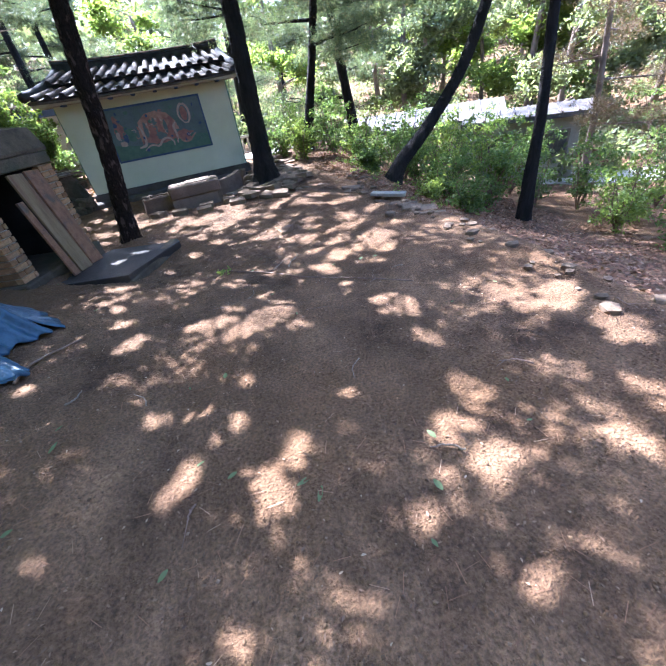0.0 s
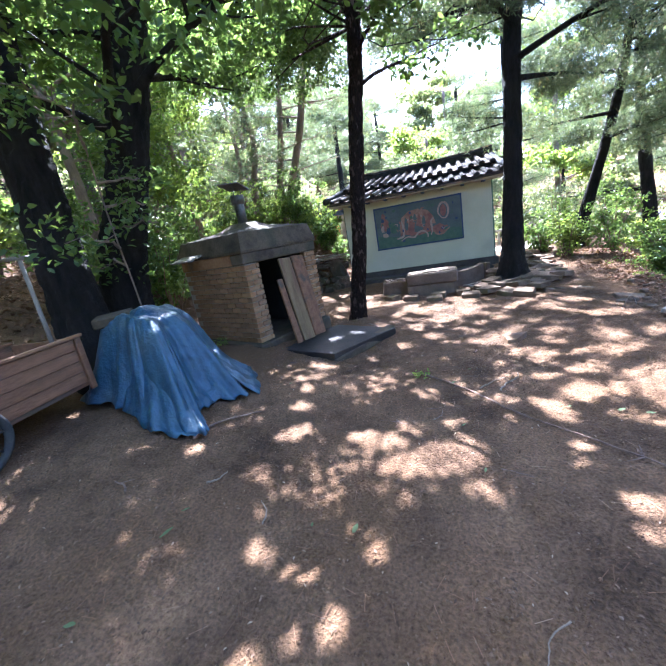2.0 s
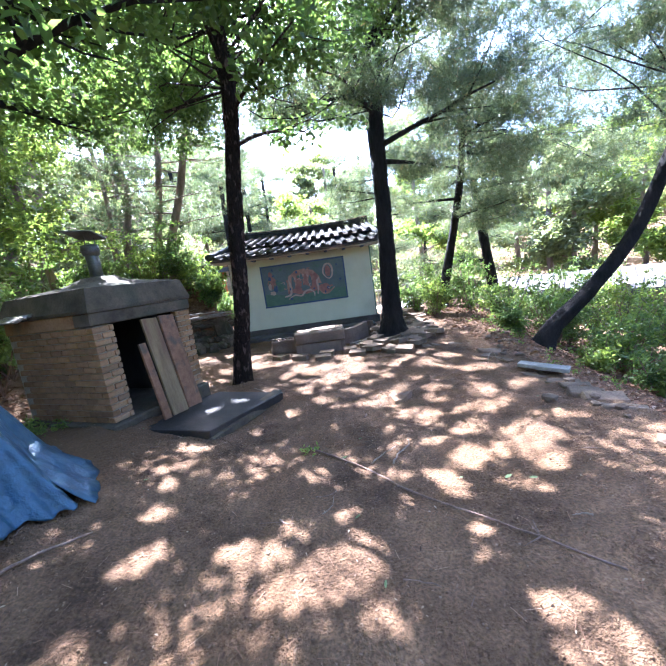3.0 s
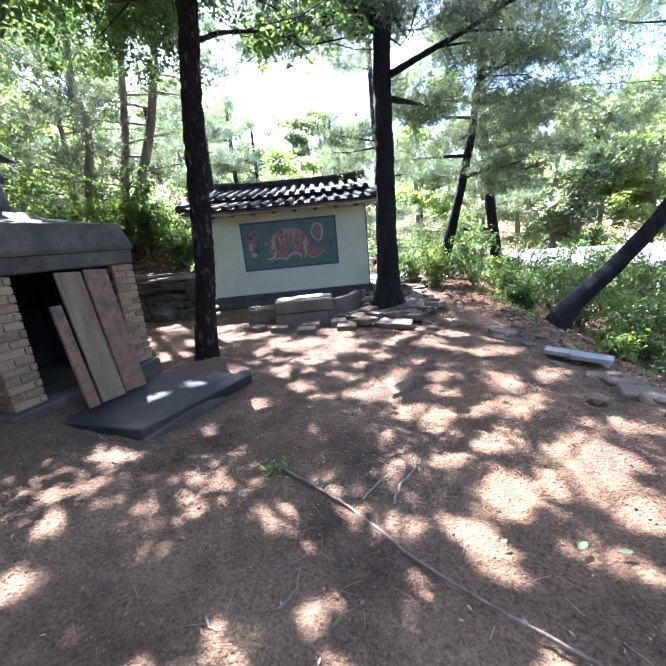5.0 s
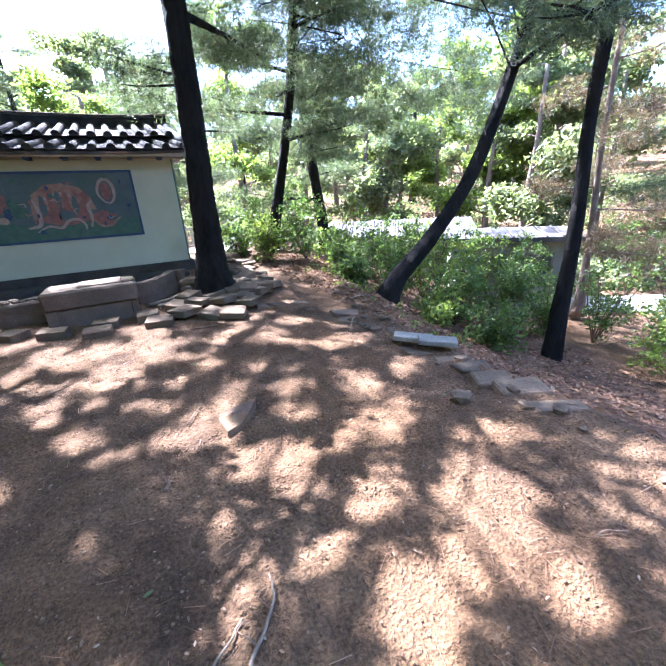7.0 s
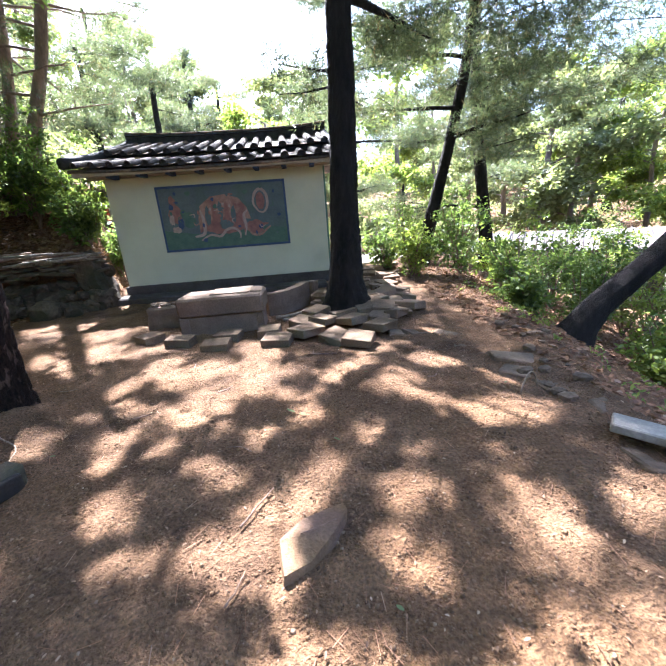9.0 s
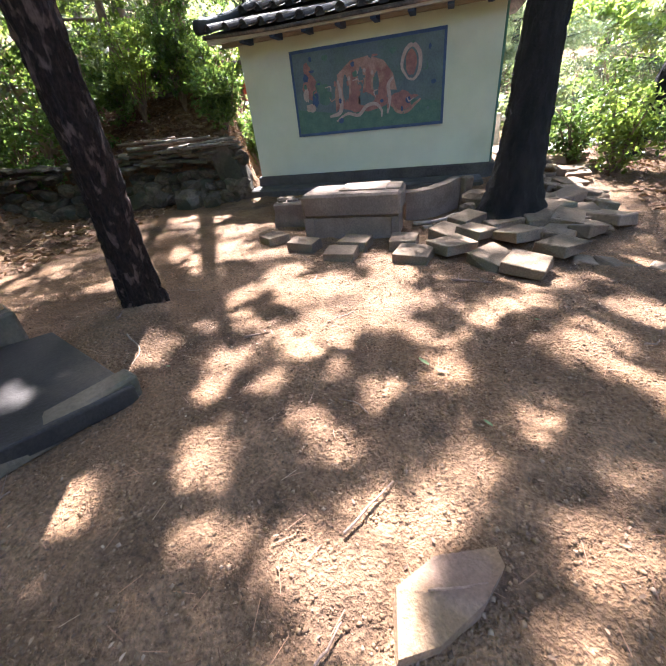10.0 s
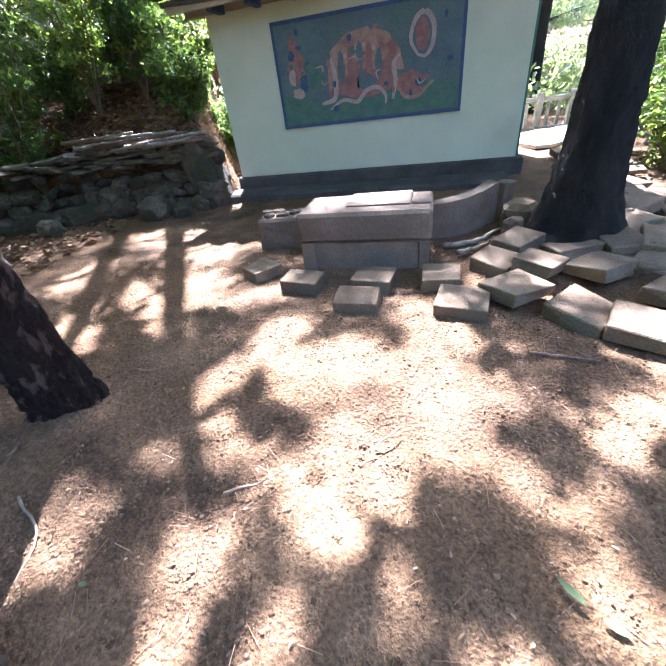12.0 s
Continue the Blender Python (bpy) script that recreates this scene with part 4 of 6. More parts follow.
# ---- blue tarpaulin over a heap ----
tarp = Shape()
NA, NR = 180, 44
base_r = curve_pts([(-1.2, 3.5), (-1.48, 3.95), (-2.0, 4.35), (-2.6, 4.25), (-2.95, 3.7), (-2.75, 3.1), (-2.15, 3.02), (-1.66, 2.84), (-1.3, 2.9), (-1.42, 3.2), (-1.2, 3.5)], NA + 1)[:NA]
cx, cy = -2.2, 3.55
for j in range(NR + 1):
    t = j / NR
    for i in range(NA):
        bx, by = base_r[i, 0], base_r[i, 1]
        ang_ = 2 * math.pi * i / NA
        fold = 0.13 * noise.noise(Vector((math.cos(ang_) * 3.2, math.sin(ang_) * 3.2, t * 0.6))) + 0.05 * (abs(noise.noise(Vector((math.cos(ang_) * 6.5, math.sin(ang_) * 6.5, t * 0.9 + 8)))) - 0.25) + 0.06 * noise.noise(Vector((math.cos(ang_) * 7, math.sin(ang_) * 7, t * 2.2 + 4)))
        r_ = 1 - (1 - t) * 1.0
        k = (r_ ** 0.75) * (1 + fold * r_ * 1.6)
        x, y = cx + (bx - cx) * k, cy + (by - cy) * k
        drop = np.interp(r_, [0, 0.3, 0.42, 0.62, 0.84, 1.0], [1.16, 1.12, 0.97, 0.55, 0.17, 0.02])
        z = gz(x, y) + 0.02 + drop * 0.72 + 0.05 * noise.noise(Vector((x * 2.5, y * 2.5, 1))) * (1 - t * 0.5) + 0.06 * abs(noise.noise(Vector((x * 4.5 + y * 2, y * 3, 2 + t)))) + 0.03 * abs(noise.noise(Vector((x * 12, y * 9, 3)))) + 0.01 * noise.noise(Vector((x * 11, y * 11, 5))) + (0.05 * max(0.0, noise.noise(Vector((i * 0.21, 0, 4)))) if t > 0.9 else 0)
        tarp.v.append(Vector((x, y, z)))
for j in range(NR):
    for i in range(NA):
        a, b_ = j * NA + i, j * NA + (i + 1) % NA
        tarp.f.append((a, b_, b_ + NA, a + NA))
tarp_thing = empty("tarpaulin", "creased blue tarpaulin draped over a heap on the ground", "tarpaulin", at=pose(0, 0, 0))
tp = part("sheet", tarp.mesh("sheet", M_TARP), tarp_thing, "creased main sheet")
for a0, a1, out_ in ((108, 150, 0.0), (4, 30, 0.02)):
    flap = Shape()
    for i in range(a0, a1):
        bx, by = base_r[i % NA]
        for j in range(7):
            k = 0.7 + 0.075 * j + 0.07 * noise.noise(Vector((i * 0.23, j * 0.2, 3))) + out_ * j / 6
            x, y = cx + (bx - cx) * k, cy + (by - cy) * k
            flap.v.append(Vector((x, y, gz(x, y) + 0.03 + 0.34 * (1 - j / 6) ** 1.3 + 0.06 * abs(noise.noise(Vector((i * 0.3, j * 0.5, 9)))) + 0.03 * noise.noise(Vector((x * 9, y * 9, 0))))))
    w_ = a1 - a0
    flap.f = [(i * 7 + j, i * 7 + j + 1, i * 7 + 8 + j, i * 7 + 7 + j) for i in range(w_ - 1) for j in range(6)]
    fo = part("flap", flap.mesh("flap", M_TARP), tarp_thing, "bunched loose hem")
    fo.modifiers.new("cloth", "SOLIDIFY").thickness = 0.006
sd = tp.modifiers.new("cloth", "SOLIDIFY")
sd.thickness = 0.006
tagged(part("stone_weight", block_mesh("stone_weight", 0.36, 0.22, 0.1, M_CONCRETE, 0.01, 0.015, 8), None, "", pose(-2.42, 3.42, 1.17, 3, -2, 35)), "grey block weighing down the blue tarpaulin", "stone")

# ---- handcart ----
cart = empty("handcart", "old wooden handcart with reddish plank sides beside the tarpaulin", "cart", at=pose(-2.95, 2.3, gz(-2.98, 2.3), 0, 0, 6) @ Matrix.Diagonal((1, 1, 0.86, 1)))
box_part("bed", -0.42, 0.42, -0.95, 0.8, 0.3, 0.345, M_REDWOOD, cart, "", 0.004, 0.002)
for x in (-0.44, 0.42):
    for k in range(4):
        box_part("side_plank", x, x + 0.025, -0.95, 0.8, 0.35 + 0.125 * k, 0.47 + 0.125 * k, M_REDWOOD, cart, "", 0.005, 0.003, 50 + k)
    box_part("top_rail", x - 0.015, x + 0.04, -0.97, 0.82, 0.852, 0.885, M_REDWOOD, cart, "worn wooden top rail", 0.005)
for k in range(4):
    box_part("end_plank", -0.415, 0.418, 0.8, 0.825, 0.35 + 0.125 * k, 0.47 + 0.125 * k, M_REDWOOD, cart, "", 0.005, 0.003, 60 + k)
for x, y in ((0.448, 0.74), (0.448, -0.3), (-0.48, 0.74), (-0.48, -0.3)):
    box_part("stake", x, x + 0.035, y - 0.03, y + 0.03, 0.26, 0.85, M_REDWOOD, cart)
for x in (-0.55, 0.52):
    rim_p = [(x, -0.4 + 0.30 * math.cos(a), 0.33 + 0.30 * math.sin(a)) for a in np.linspace(0, 2 * math.pi, 25)]
    wheel = part("wheel", Shape().tube([(x - 0.03, -0.4, 0.33), (x + 0.03, -0.4, 0.33)], [0.05, 0.05], 10).mesh("hub", M_METAL), cart, "spoked wheel with a worn tyre")
    part("tyre", Shape().tube(rim_p, [0.032] * 25, 8, cap=False).mesh("tyre", M_RUBBER), wheel)
    for a in np.linspace(0, 2 * math.pi, 10, endpoint=False):
        part("spoke", Shape().tube([(x, -0.4, 0.33), (x, -0.4 + 0.29 * math.cos(a), 0.33 + 0.29 * math.sin(a))], [0.008, 0.008], 5).mesh("spoke", M_METAL), wheel)
part("axle", Shape().tube([(-0.6, -0.4, 0.33), (0.58, -0.4, 0.33)], [0.02, 0.02], 8).mesh("axle", M_METAL), cart)
for x in (-0.3, 0.3):
    part("shaft", Shape().tube([(x, -0.95, 0.44), (x, -1.9, 0.40)], [0.028, 0.022], 8).mesh("shaft", M_GREYWOOD), cart)
rack = empty("pole_rack", "grey weathered pole frame standing in the handcart", "rack", at=cart.matrix_basis @ Matrix.Translation((0.3, 0.64, 0.345)))
for y in (0.0, -0.5):
    part("pole", Shape().tube([(0, y, 0), (-0.02, y + 0.02, 1.45)], [0.022, 0.018], 7).mesh("pole", M_GREYWOOD), rack)
part("cross_pole", Shape().tube([(0, 0.1, 1.42), (-0.02, -0.9, 1.38)], [0.02, 0.016], 7).mesh("cross_pole", M_GREYWOOD), rack)
part("brace", Shape().tube([(0.0, 0.0, 0.35), (0.05, 0.16, 0.02)], [0.012, 0.012], 6).mesh("brace", M_GREYWOOD), rack)

# ---- dry stone wall at the foot of the slope ----
swall = empty("dry_stone_wall", "dark mossy dry-stone retaining wall below the leafy slope", "stone wall", at=pose(0, 0, 0))
r_ = random.Random(31)
WALL_LINE = curve_pts([(-6.6, 8.6), (-6.0, 10.0), (-5.0, 11.0), (-4.0, 11.38), (-3.0, 11.45), (-2.32, 11.62)], 40)
rocks = [rock_mesh("wall_stone", 1, 1, 1, M_ROCK, 200 + k, 2) for k in range(9)]
for lvl in range(4):
    for k in range(0, 40, 2):
        x, y = WALL_LINE[min(39, k + (lvl % 2))]
        s_ = r_.uniform(0.22, 0.5) * (1.15 - 0.15 * lvl)
        m = pose(x + r_.uniform(-0.06, 0.06), y - 0.08 + r_.uniform(-0.06, 0.06) + 0.05 * lvl, gz(-4, 10.9) + 0.1 + 0.2 * lvl + r_.uniform(-0.03, 0.03), r_.uniform(-25, 25), r_.uniform(-25, 25), r_.uniform(0, 360))
        part("wall_stone", rocks[r_.randrange(9)], swall, "", m @ Matrix.Diagonal((s_ * r_.uniform(0.95, 1.35), s_ * 0.9, s_ * r_.uniform(0.5, 0.78), 1)))
for k in range(52):
    x, y = WALL_LINE[min(39, 2 + (k * 3) % 37)]
    part("cap_stone", block_mesh("cap_stone", r_.uniform(0.3, 0.6), r_.uniform(0.2, 0.3), 0.05, M_ROCK, 0.025, 0.01, 300 + k), swall, "", pose(x, y - 0.02, gz(-4, 10.9) + 0.72 + 0.065 * (k // 13) + r_.uniform(-0.03, 0.04), r_.uniform(-9, 9), r_.uniform(-6, 6), r_.uniform(-30, 30)))
for k, (x, y, s_) in enumerate(((-3.15, 11.05, 0.5), (-2.7, 11.1, 0.3), (-4.6, 10.45, 0.34))):
    tagged(part("boulder", rock_mesh("boulder", s_, s_ * 0.8, s_ * 0.8, M_ROCK, 230 + k), None, "", pose(x, y, gz(x, y) + s_ * 0.22, 10, 8, 40 * k)), "pale grey boulder at the wall's foot", "boulder", "boulders by the stone wall")
tagged(part("corner_boulder", rock_mesh("corner_boulder", 0.5, 0.7, 1.25, M_ROCK, 240, 3), None, "", pose(-2.5, 11.75, 0.45, 0, -14, 10)), "tall dark rock leaning beside the shrine's corner", "boulder")
pr = random.Random(58)
for k in range(14):
    x, y = WALL_LINE[pr.randrange(22, 38)]
    L_ = pr.uniform(0.35, 0.8)
    tagged(part("stacked_pole", Shape().tube([(-L_, 0, 0), (0, pr.uniform(-0.03, 0.03), 0.01), (L_, 0.02, 0.03)], [0.03, 0.026, 0.018], 7).mesh("stacked_pole", M_GREYWOOD if k % 3 else M_TWIG), None, "", pose(x, y - 0.12 + pr.uniform(-0.08, 0.1), gz(-4, 10.9) + 0.93 + 0.022 * k % 0.2, 0, pr.uniform(-4, 4), pr.uniform(-14, 22))), "old grey pole lying on the stone wall", "pole", "poles on the wall")

# ---- trees ----


def trunk_shape(line, radius, n=14, sides=14, knots=0.1, flare=1.45, seed=0, taper=0.55, plates=0.0):
    p = curve_pts(line, n)
    t = np.linspace(0, 1, n)
    rad = radius * (1 - (1 - taper) * t) * (1 + (flare - 1) * np.exp(-t * 11))
    return Shape().tube(p, rad, sides, knots, seed, True, plates), p


def limbs(shape, line, starts, r, length, rise, rad, seed_dir=None, n=6):
    """Side limbs off a trunk line; gives back points along them."""
    tips = []
    p = curve_pts(line, 40)
    for s in starts:
        o = p[int(s * 39)]
        a = r.uniform(0, 2 * math.pi) if seed_dir is None else seed_dir + r.normal(0, 0.5)
        L = length * r.uniform(0.6, 1.2) * (1.15 - 0.45 * s)
        d = np.array([math.cos(a), math.sin(a), 0])
        side = np.array([-d[1], d[0], 0]) * r.uniform(-0.25, 0.25)
        q = [o + (d + side * u) * L * u + np.array([0, 0, rise * L * (u - 0.55 * u * u)]) + r.normal(0, 0.035, 3) * u for u in np.linspace(0, 1, n)]
        shape.tube(q, [rad * (1 - 0.85 * u) * (1.1 - 0.4 * s) + 0.006 for u in np.linspace(0, 1, n)], 6, cap=False)
        tips.append(np.array(q))
        for u in (0.4, 0.6, 0.8):
            b0 = q[int(u * (n - 1))]
            aa = a + r.choice([-1, 1]) * r.uniform(0.5, 1.0)
            e = b0 + np.array([math.cos(aa), math.sin(aa), r.uniform(-0.1, 0.4)]) * L * 0.4
            mid = (b0 + e) / 2 + r.normal(0, 0.05, 3)
            shape.tube([b0, mid, e], [rad * 0.35, rad * 0.22, 0.006], 5, cap=False)
            tips.append(np.array([b0, mid, e]))
    return tips


def along(tips, r, per, spread):
    """Scatter clump centres about limb ends."""
    out = []
    for q in tips:
        for _ in range(per):
            u = r.uniform(0.35, 1.0) * (len(q) - 1)
            i = min(int(u), len(q) - 2)
            out.append(q[i] + (q[i + 1] - q[i]) * (u - i) + r.normal(0, spread, 3) * np.array([1, 1, 0.45]))
    return np.array(out)


def reach(shape, rel, base, over, r):
    """Long boughs that spread a thin roof of foliage over part of the clearing, added to shade it and often out of
    view: centre, half-widths, heights, clumps.
    """
    (ox, oy), (wx, wy), (z0, z1), n = over
    o = np.array([ox, oy, 0]) - np.array([base[0], base[1], base[2]])
    a, d = r.uniform(0, 2 * math.pi, n), np.sqrt(r.uniform(0, 1, n))
    c = np.stack([o[0] + wx * d * np.cos(a), o[1] + wy * d * np.sin(a), o[2] + r.uniform(z0, z1, n)], 1)
    top = curve_pts(rel, 20)
    for k in range(0, n, 14):
        s = top[r.integers(13, 19)]
        e = c[k]
        w_ = r.normal(0, 0.5, (2, 3))
        q_ = curve_pts([s, s * 0.66 + e * 0.34 + w_[0] + np.array([0, 0, 0.3]), s * 0.3 + e * 0.7 + w_[1] + np.array([0, 0, 0.25]), e], 9)
        shape.tube(q_, np.linspace(0.019, 0.005, 9), 5, cap=False)
    return c


def pine(label, line, radius, bark, starts, seed, length=2.2, rad=0.05, per=16, tufts=26, rise=0.15, group="pines", direction=None, nper=12, over=None, mat=None):
    r = np.random.default_rng(seed)
    base = line[0]
    tree = empty("pine_tree", label, "tree", group, pose(*base))
    rel = [np.array(p) - np.array(base) for p in line]
    sh, _ = trunk_shape(rel, radius, *((150, 40) if radius > 0.2 and over else (30, 18)), 0.1, 2.25, seed, plates=0.018 if radius > 0.13 and over else 0.0)
    tips = limbs(sh, rel, starts, r, length, rise, rad, direction)
    c = along(tips, r, per, 0.34)
    for o_ in over if isinstance(over, list) else [over] if over else []:
        c = np.concatenate([c, reach(sh, rel, base, o_, r)])
    part("trunk", sh.mesh("trunk", bark), tree, "rough scaly trunk with side limbs")
    cc = np.repeat(c, tufts, axis=0) + r.normal(0, 0.24, (len(c) * tufts, 3)) * np.array([1, 1, 0.4])
    ax = unit(r.normal(0, 0.6, cc.shape) + np.array([0, 0, 0.5]))
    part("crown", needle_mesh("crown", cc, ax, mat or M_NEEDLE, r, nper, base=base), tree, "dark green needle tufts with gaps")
    return tree


def broadleaf(label, line, radius, bark, starts, seed, length=2.0, rad=0.045, per=9, leaves=34, leaf=0.1, mat=None, rise=0.5, group="broadleaf trees", spread=0.32, direction=None, width=0.55, over=None):
    r = np.random.default_rng(seed)
    base = line[0]
    tree = empty("broadleaf_tree", label, "tree", group, pose(*base))
    rel = [np.array(p) - np.array(base) for p in line]
    sh, _ = trunk_shape(rel, radius, 180 if over else 18, 36 if over else 10, 0.12, 1.4, seed, plates=0.022 if over else 0.0)
    tips = limbs(sh, rel, starts, r, length, rise, rad, direction)
    c = along(tips, r, per, 0.22)
    for o_ in over if isinstance(over, list) else [over] if over else []:
        c = np.concatenate([c, reach(sh, rel, base, o_, r)])
    part("trunk", sh.mesh("trunk", bark), tree, "bare trunk with branching limbs")
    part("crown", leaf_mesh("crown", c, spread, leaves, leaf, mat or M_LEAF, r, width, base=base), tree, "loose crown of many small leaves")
    return tree


def up(x, y, ax, ay, z0, z1, n=5, wob=0.06, seed=0):
    r = random.Random(seed)
    return [(x + ax * z + r.uniform(-wob, wob), y + ay * z + r.uniform(-wob, wob), z) for z in np.linspace(z0, z1, n)]


# the slender trunk by the slab, the large pine at the altar
broadleaf("slender dark-barked tree rising beside the stone slab", [(-0.93, 7.25, -0.1), (-0.84, 7.17, 0.45), (-0.665, 7.05, 1.3), (-0.42, 6.8, 2.9), (-0.2, 6.6, 4.2), (-0.15, 6.4, 5.4), (0.0, 6.5, 7.5)], 0.14, M_BARK_RED,
          (0.6, 0.66, 0.72, 0.78, 0.82, 0.86, 0.9, 0.94, 0.98, 1.0), 11, 2.4, 0.03, 3, 60, 0.115, M_LEAF, 0.6, spread=0.36,
          over=[((0.0, 8.6), (3.3, 4.8), (5.9, 7.9), 500), ((-2.7, 12.0), (1.9, 2.2), (6.0, 7.8), 130)])
# its second foliage roof is added only to shade the right-hand bank
pine("tall pine with a thick dark trunk among stone slabs", [(2.19, 9.68, -0.1), (2.19, 9.7, 0.5), (2.24, 9.85, 1.5), (2.30, 9.95, 3.0), (2.38, 10.1, 5.0), (2.6, 10.2, 7.0), (2.8, 10.3, 10.0)], 0.226, M_BARK_DARK,
     (0.55, 0.6, 0.64, 0.68, 0.72, 0.76, 0.8, 0.84, 0.88, 0.92, 0.96, 1.0), 12, 3.1, 0.075, 5, 22, over=[((-0.2, 13.3), (3.9, 2.5), (6.6, 8.4), 380), ((4.1, 10.8), (2.6, 3.1), (6.6, 8.4), 210)])
# two thick trunks behind the cart
broadleaf("thick dark trunk with spreading leafy crown behind the heap", [(-3.75, 4.7, 0.4), (-3.55, 4.75, 1.6), (-3.05, 4.9, 3.0), (-2.5, 5.1, 5.0), (-2.2, 5.3, 7.5)], 0.33, M_BARK_DARK,
          (0.5, 0.56, 0.6, 0.64, 0.68, 0.72, 0.76, 0.8, 0.84, 0.88, 0.92, 0.96, 1.0), 13, 3.0, 0.07, 3, 60, 0.115, M_LEAF, 0.5, spread=0.36, over=((-3.0, 8.0), (2.7, 4.6), (5.6, 7.6), 440))
# its foliage roof is added out of view, to keep sky light off the earth
broadleaf("leaning thick dark trunk behind the handcart", [(-3.39, 3.85, 0.35), (-3.48, 3.89, 1.5), (-3.55, 3.99, 3.2), (-3.45, 4.09, 5.0), (-3.25, 4.2, 7.0)], 0.3, M_BARK_DARK,
          (0.55, 0.62, 0.68, 0.74, 0.8, 0.86, 0.92, 0.97, 1.0), 14, 2.8, 0.07, 4, 52, 0.105, M_LEAF, 0.45, spread=0.36, over=((-0.6, 0.4), (3.8, 2.8), (4.8, 7.2), 240))
broadleaf("slim sapling with large bright leaves before the thick trunks", [(-2.95, 4.3, 0.4), (-2.85, 4.2, 1.3), (-2.7, 4.0, 2.2), (-2.5, 3.8, 3.2)], 0.013, M_BARK_GREY, (0.5, 0.58, 0.66, 0.74, 0.82, 0.9, 0.98), 19, 0.9, 0.014, 2, 16, 0.09, M_LEAF, 0.2, "saplings", 0.26)
# right side: the leaning trunk and the slim upright one
pine("leaning pine trunk rising from the terrace edge", [(5.25, 9.0, -0.75), (5.62, 9.0, -0.15), (6.5, 9.0, 0.62), (7.43, 9.0, 1.7), (8.25, 9.0, 3.4), (8.75, 9.0, 4.8), (9.1, 9.1, 7.0)], 0.168, M_BARK_DARK,
     (0.7, 0.84, 0.88, 0.92, 0.96, 1.0), 15, 2.6, 0.06, 5, 18, 0.05, over=((6.6, 11.0), (2.8, 3.4), (5.4, 8.5), 90))
pine("slim upright dark pine below the terrace", up(8.2, 7.2, 0.06, 0.05, -2.7, 7.5, 7, 0.03, 3), 0.135, M_BARK_DARK,
     (0.62, 0.78, 0.83, 0.88, 0.92, 0.96, 1.0), 16, 2.6, 0.055, 4, 16, 0.05, over=((7.4, 8.6), (2.6, 2.6), (4.8, 8.0), 90))
pine("pine with a bent thin trunk beside the path", [(4.41, 13.41, -0.15), (4.93, 13.41, 1.83), (5.39, 13.41, 3.77), (5.65, 13.41, 5.54), (5.95, 13.71, 6.8)], 0.14, M_BARK_DARK,
     (0.4, 0.48, 0.55, 0.6, 0.66, 0.72, 0.78, 0.84, 0.9, 0.96, 1.0), 17, 2.4, 0.05, 4, 18, 0.1, over=((7.0, 12.9), (3.4, 3.0), (3.6, 8.0), 230))
pine("dark pine on the slope behind the bushes", [(7.25, 15.4, -1.6), (7.2, 15.5, 0.5), (7.0, 15.8, 3.0), (6.9, 16.0, 5.0), (6.9, 16.2, 8.0)], 0.2, M_BARK_DARK,
     (0.35, 0.42, 0.48, 0.54, 0.6, 0.66, 0.72, 0.78, 0.84, 0.9, 0.96, 1.0), 18, 2.7, 0.06, 4, 18, 0.1, over=((9.8, 13.8), (3.8, 3.4), (3.2, 8.5), 240))
pine("young pine with rust-brown dying needles below the terrace", [(12.4, 9.0, -2.3), (12.45, 9.1, 0.0), (12.3, 9.2, 2.5), (12.4, 9.3, 5.0)], 0.1, M_BARK_GREY,
     (0.3, 0.38, 0.45, 0.52, 0.6, 0.68, 0.76, 0.84, 0.92, 1.0), 21, 1.6, 0.03, 3, 10, -0.1, mat=M_NEEDLE_DRY)
# slim trunks on the left-hand slope
HILL = [(-6.3, 14.6, 0.08, 0.0, 0.13), (-5.45, 14.5, 0.2, 0.0, 0.13), (-5.1, 14.6, 0.3, 0.0, 0.15), (-6.6, 14.5, -0.03, 0.0, 0.09), (-7.4, 12.2, -0.06, 0.0, 0.13), (-8.6, 10.3, 0.05, 0.04, 0.14), (-7.0, 9.4, -0.05, 0.05, 0.11),
        (-6.4, 7.2, -0.08, 0.0, 0.12), (-9.0, 6.0, 0.02, 0.0, 0.16), (-6.6, 4.4, -0.05, 0.0, 0.13), (-8.0, 2.0, 0.03, 0.05, 0.15), (-6.0, 0.5, 0.0, 0.0, 0.14)]
for k, (x, y, ax, ay, rr) in enumerate(HILL):
    z0 = gz(x, y)
    line = [(px, py, z0 - 0.15 + (pz - 0.0)) for px, py, pz in up(x, y, ax, ay, 0, 8.5, 6, 0.12, k + 40)]
    if k < 4:
        pine("slim pine on the leafy slope behind the shrine", line, rr, M_BARK_GREY, (0.22, 0.27, 0.32, 0.37, 0.42, 0.47, 0.52, 0.57, 0.62, 0.67, 0.72, 0.78, 0.84, 0.9, 0.96, 1.0), 60 + k, 2.4, 0.03, 2, 11, 0.1, "slope pines")
    else:
        broadleaf("slim tree with a light leafy crown on the slope", line, rr, M_BARK_GREY, (0.28, 0.36, 0.44, 0.52, 0.6, 0.68, 0.74, 0.8, 0.86, 0.92, 1.0), 60 + k, 2.3, 0.04, 5, 34, 0.12, M_LEAF if k % 2 else M_LEAF_YOUNG, 0.4, "slope trees", 0.45)


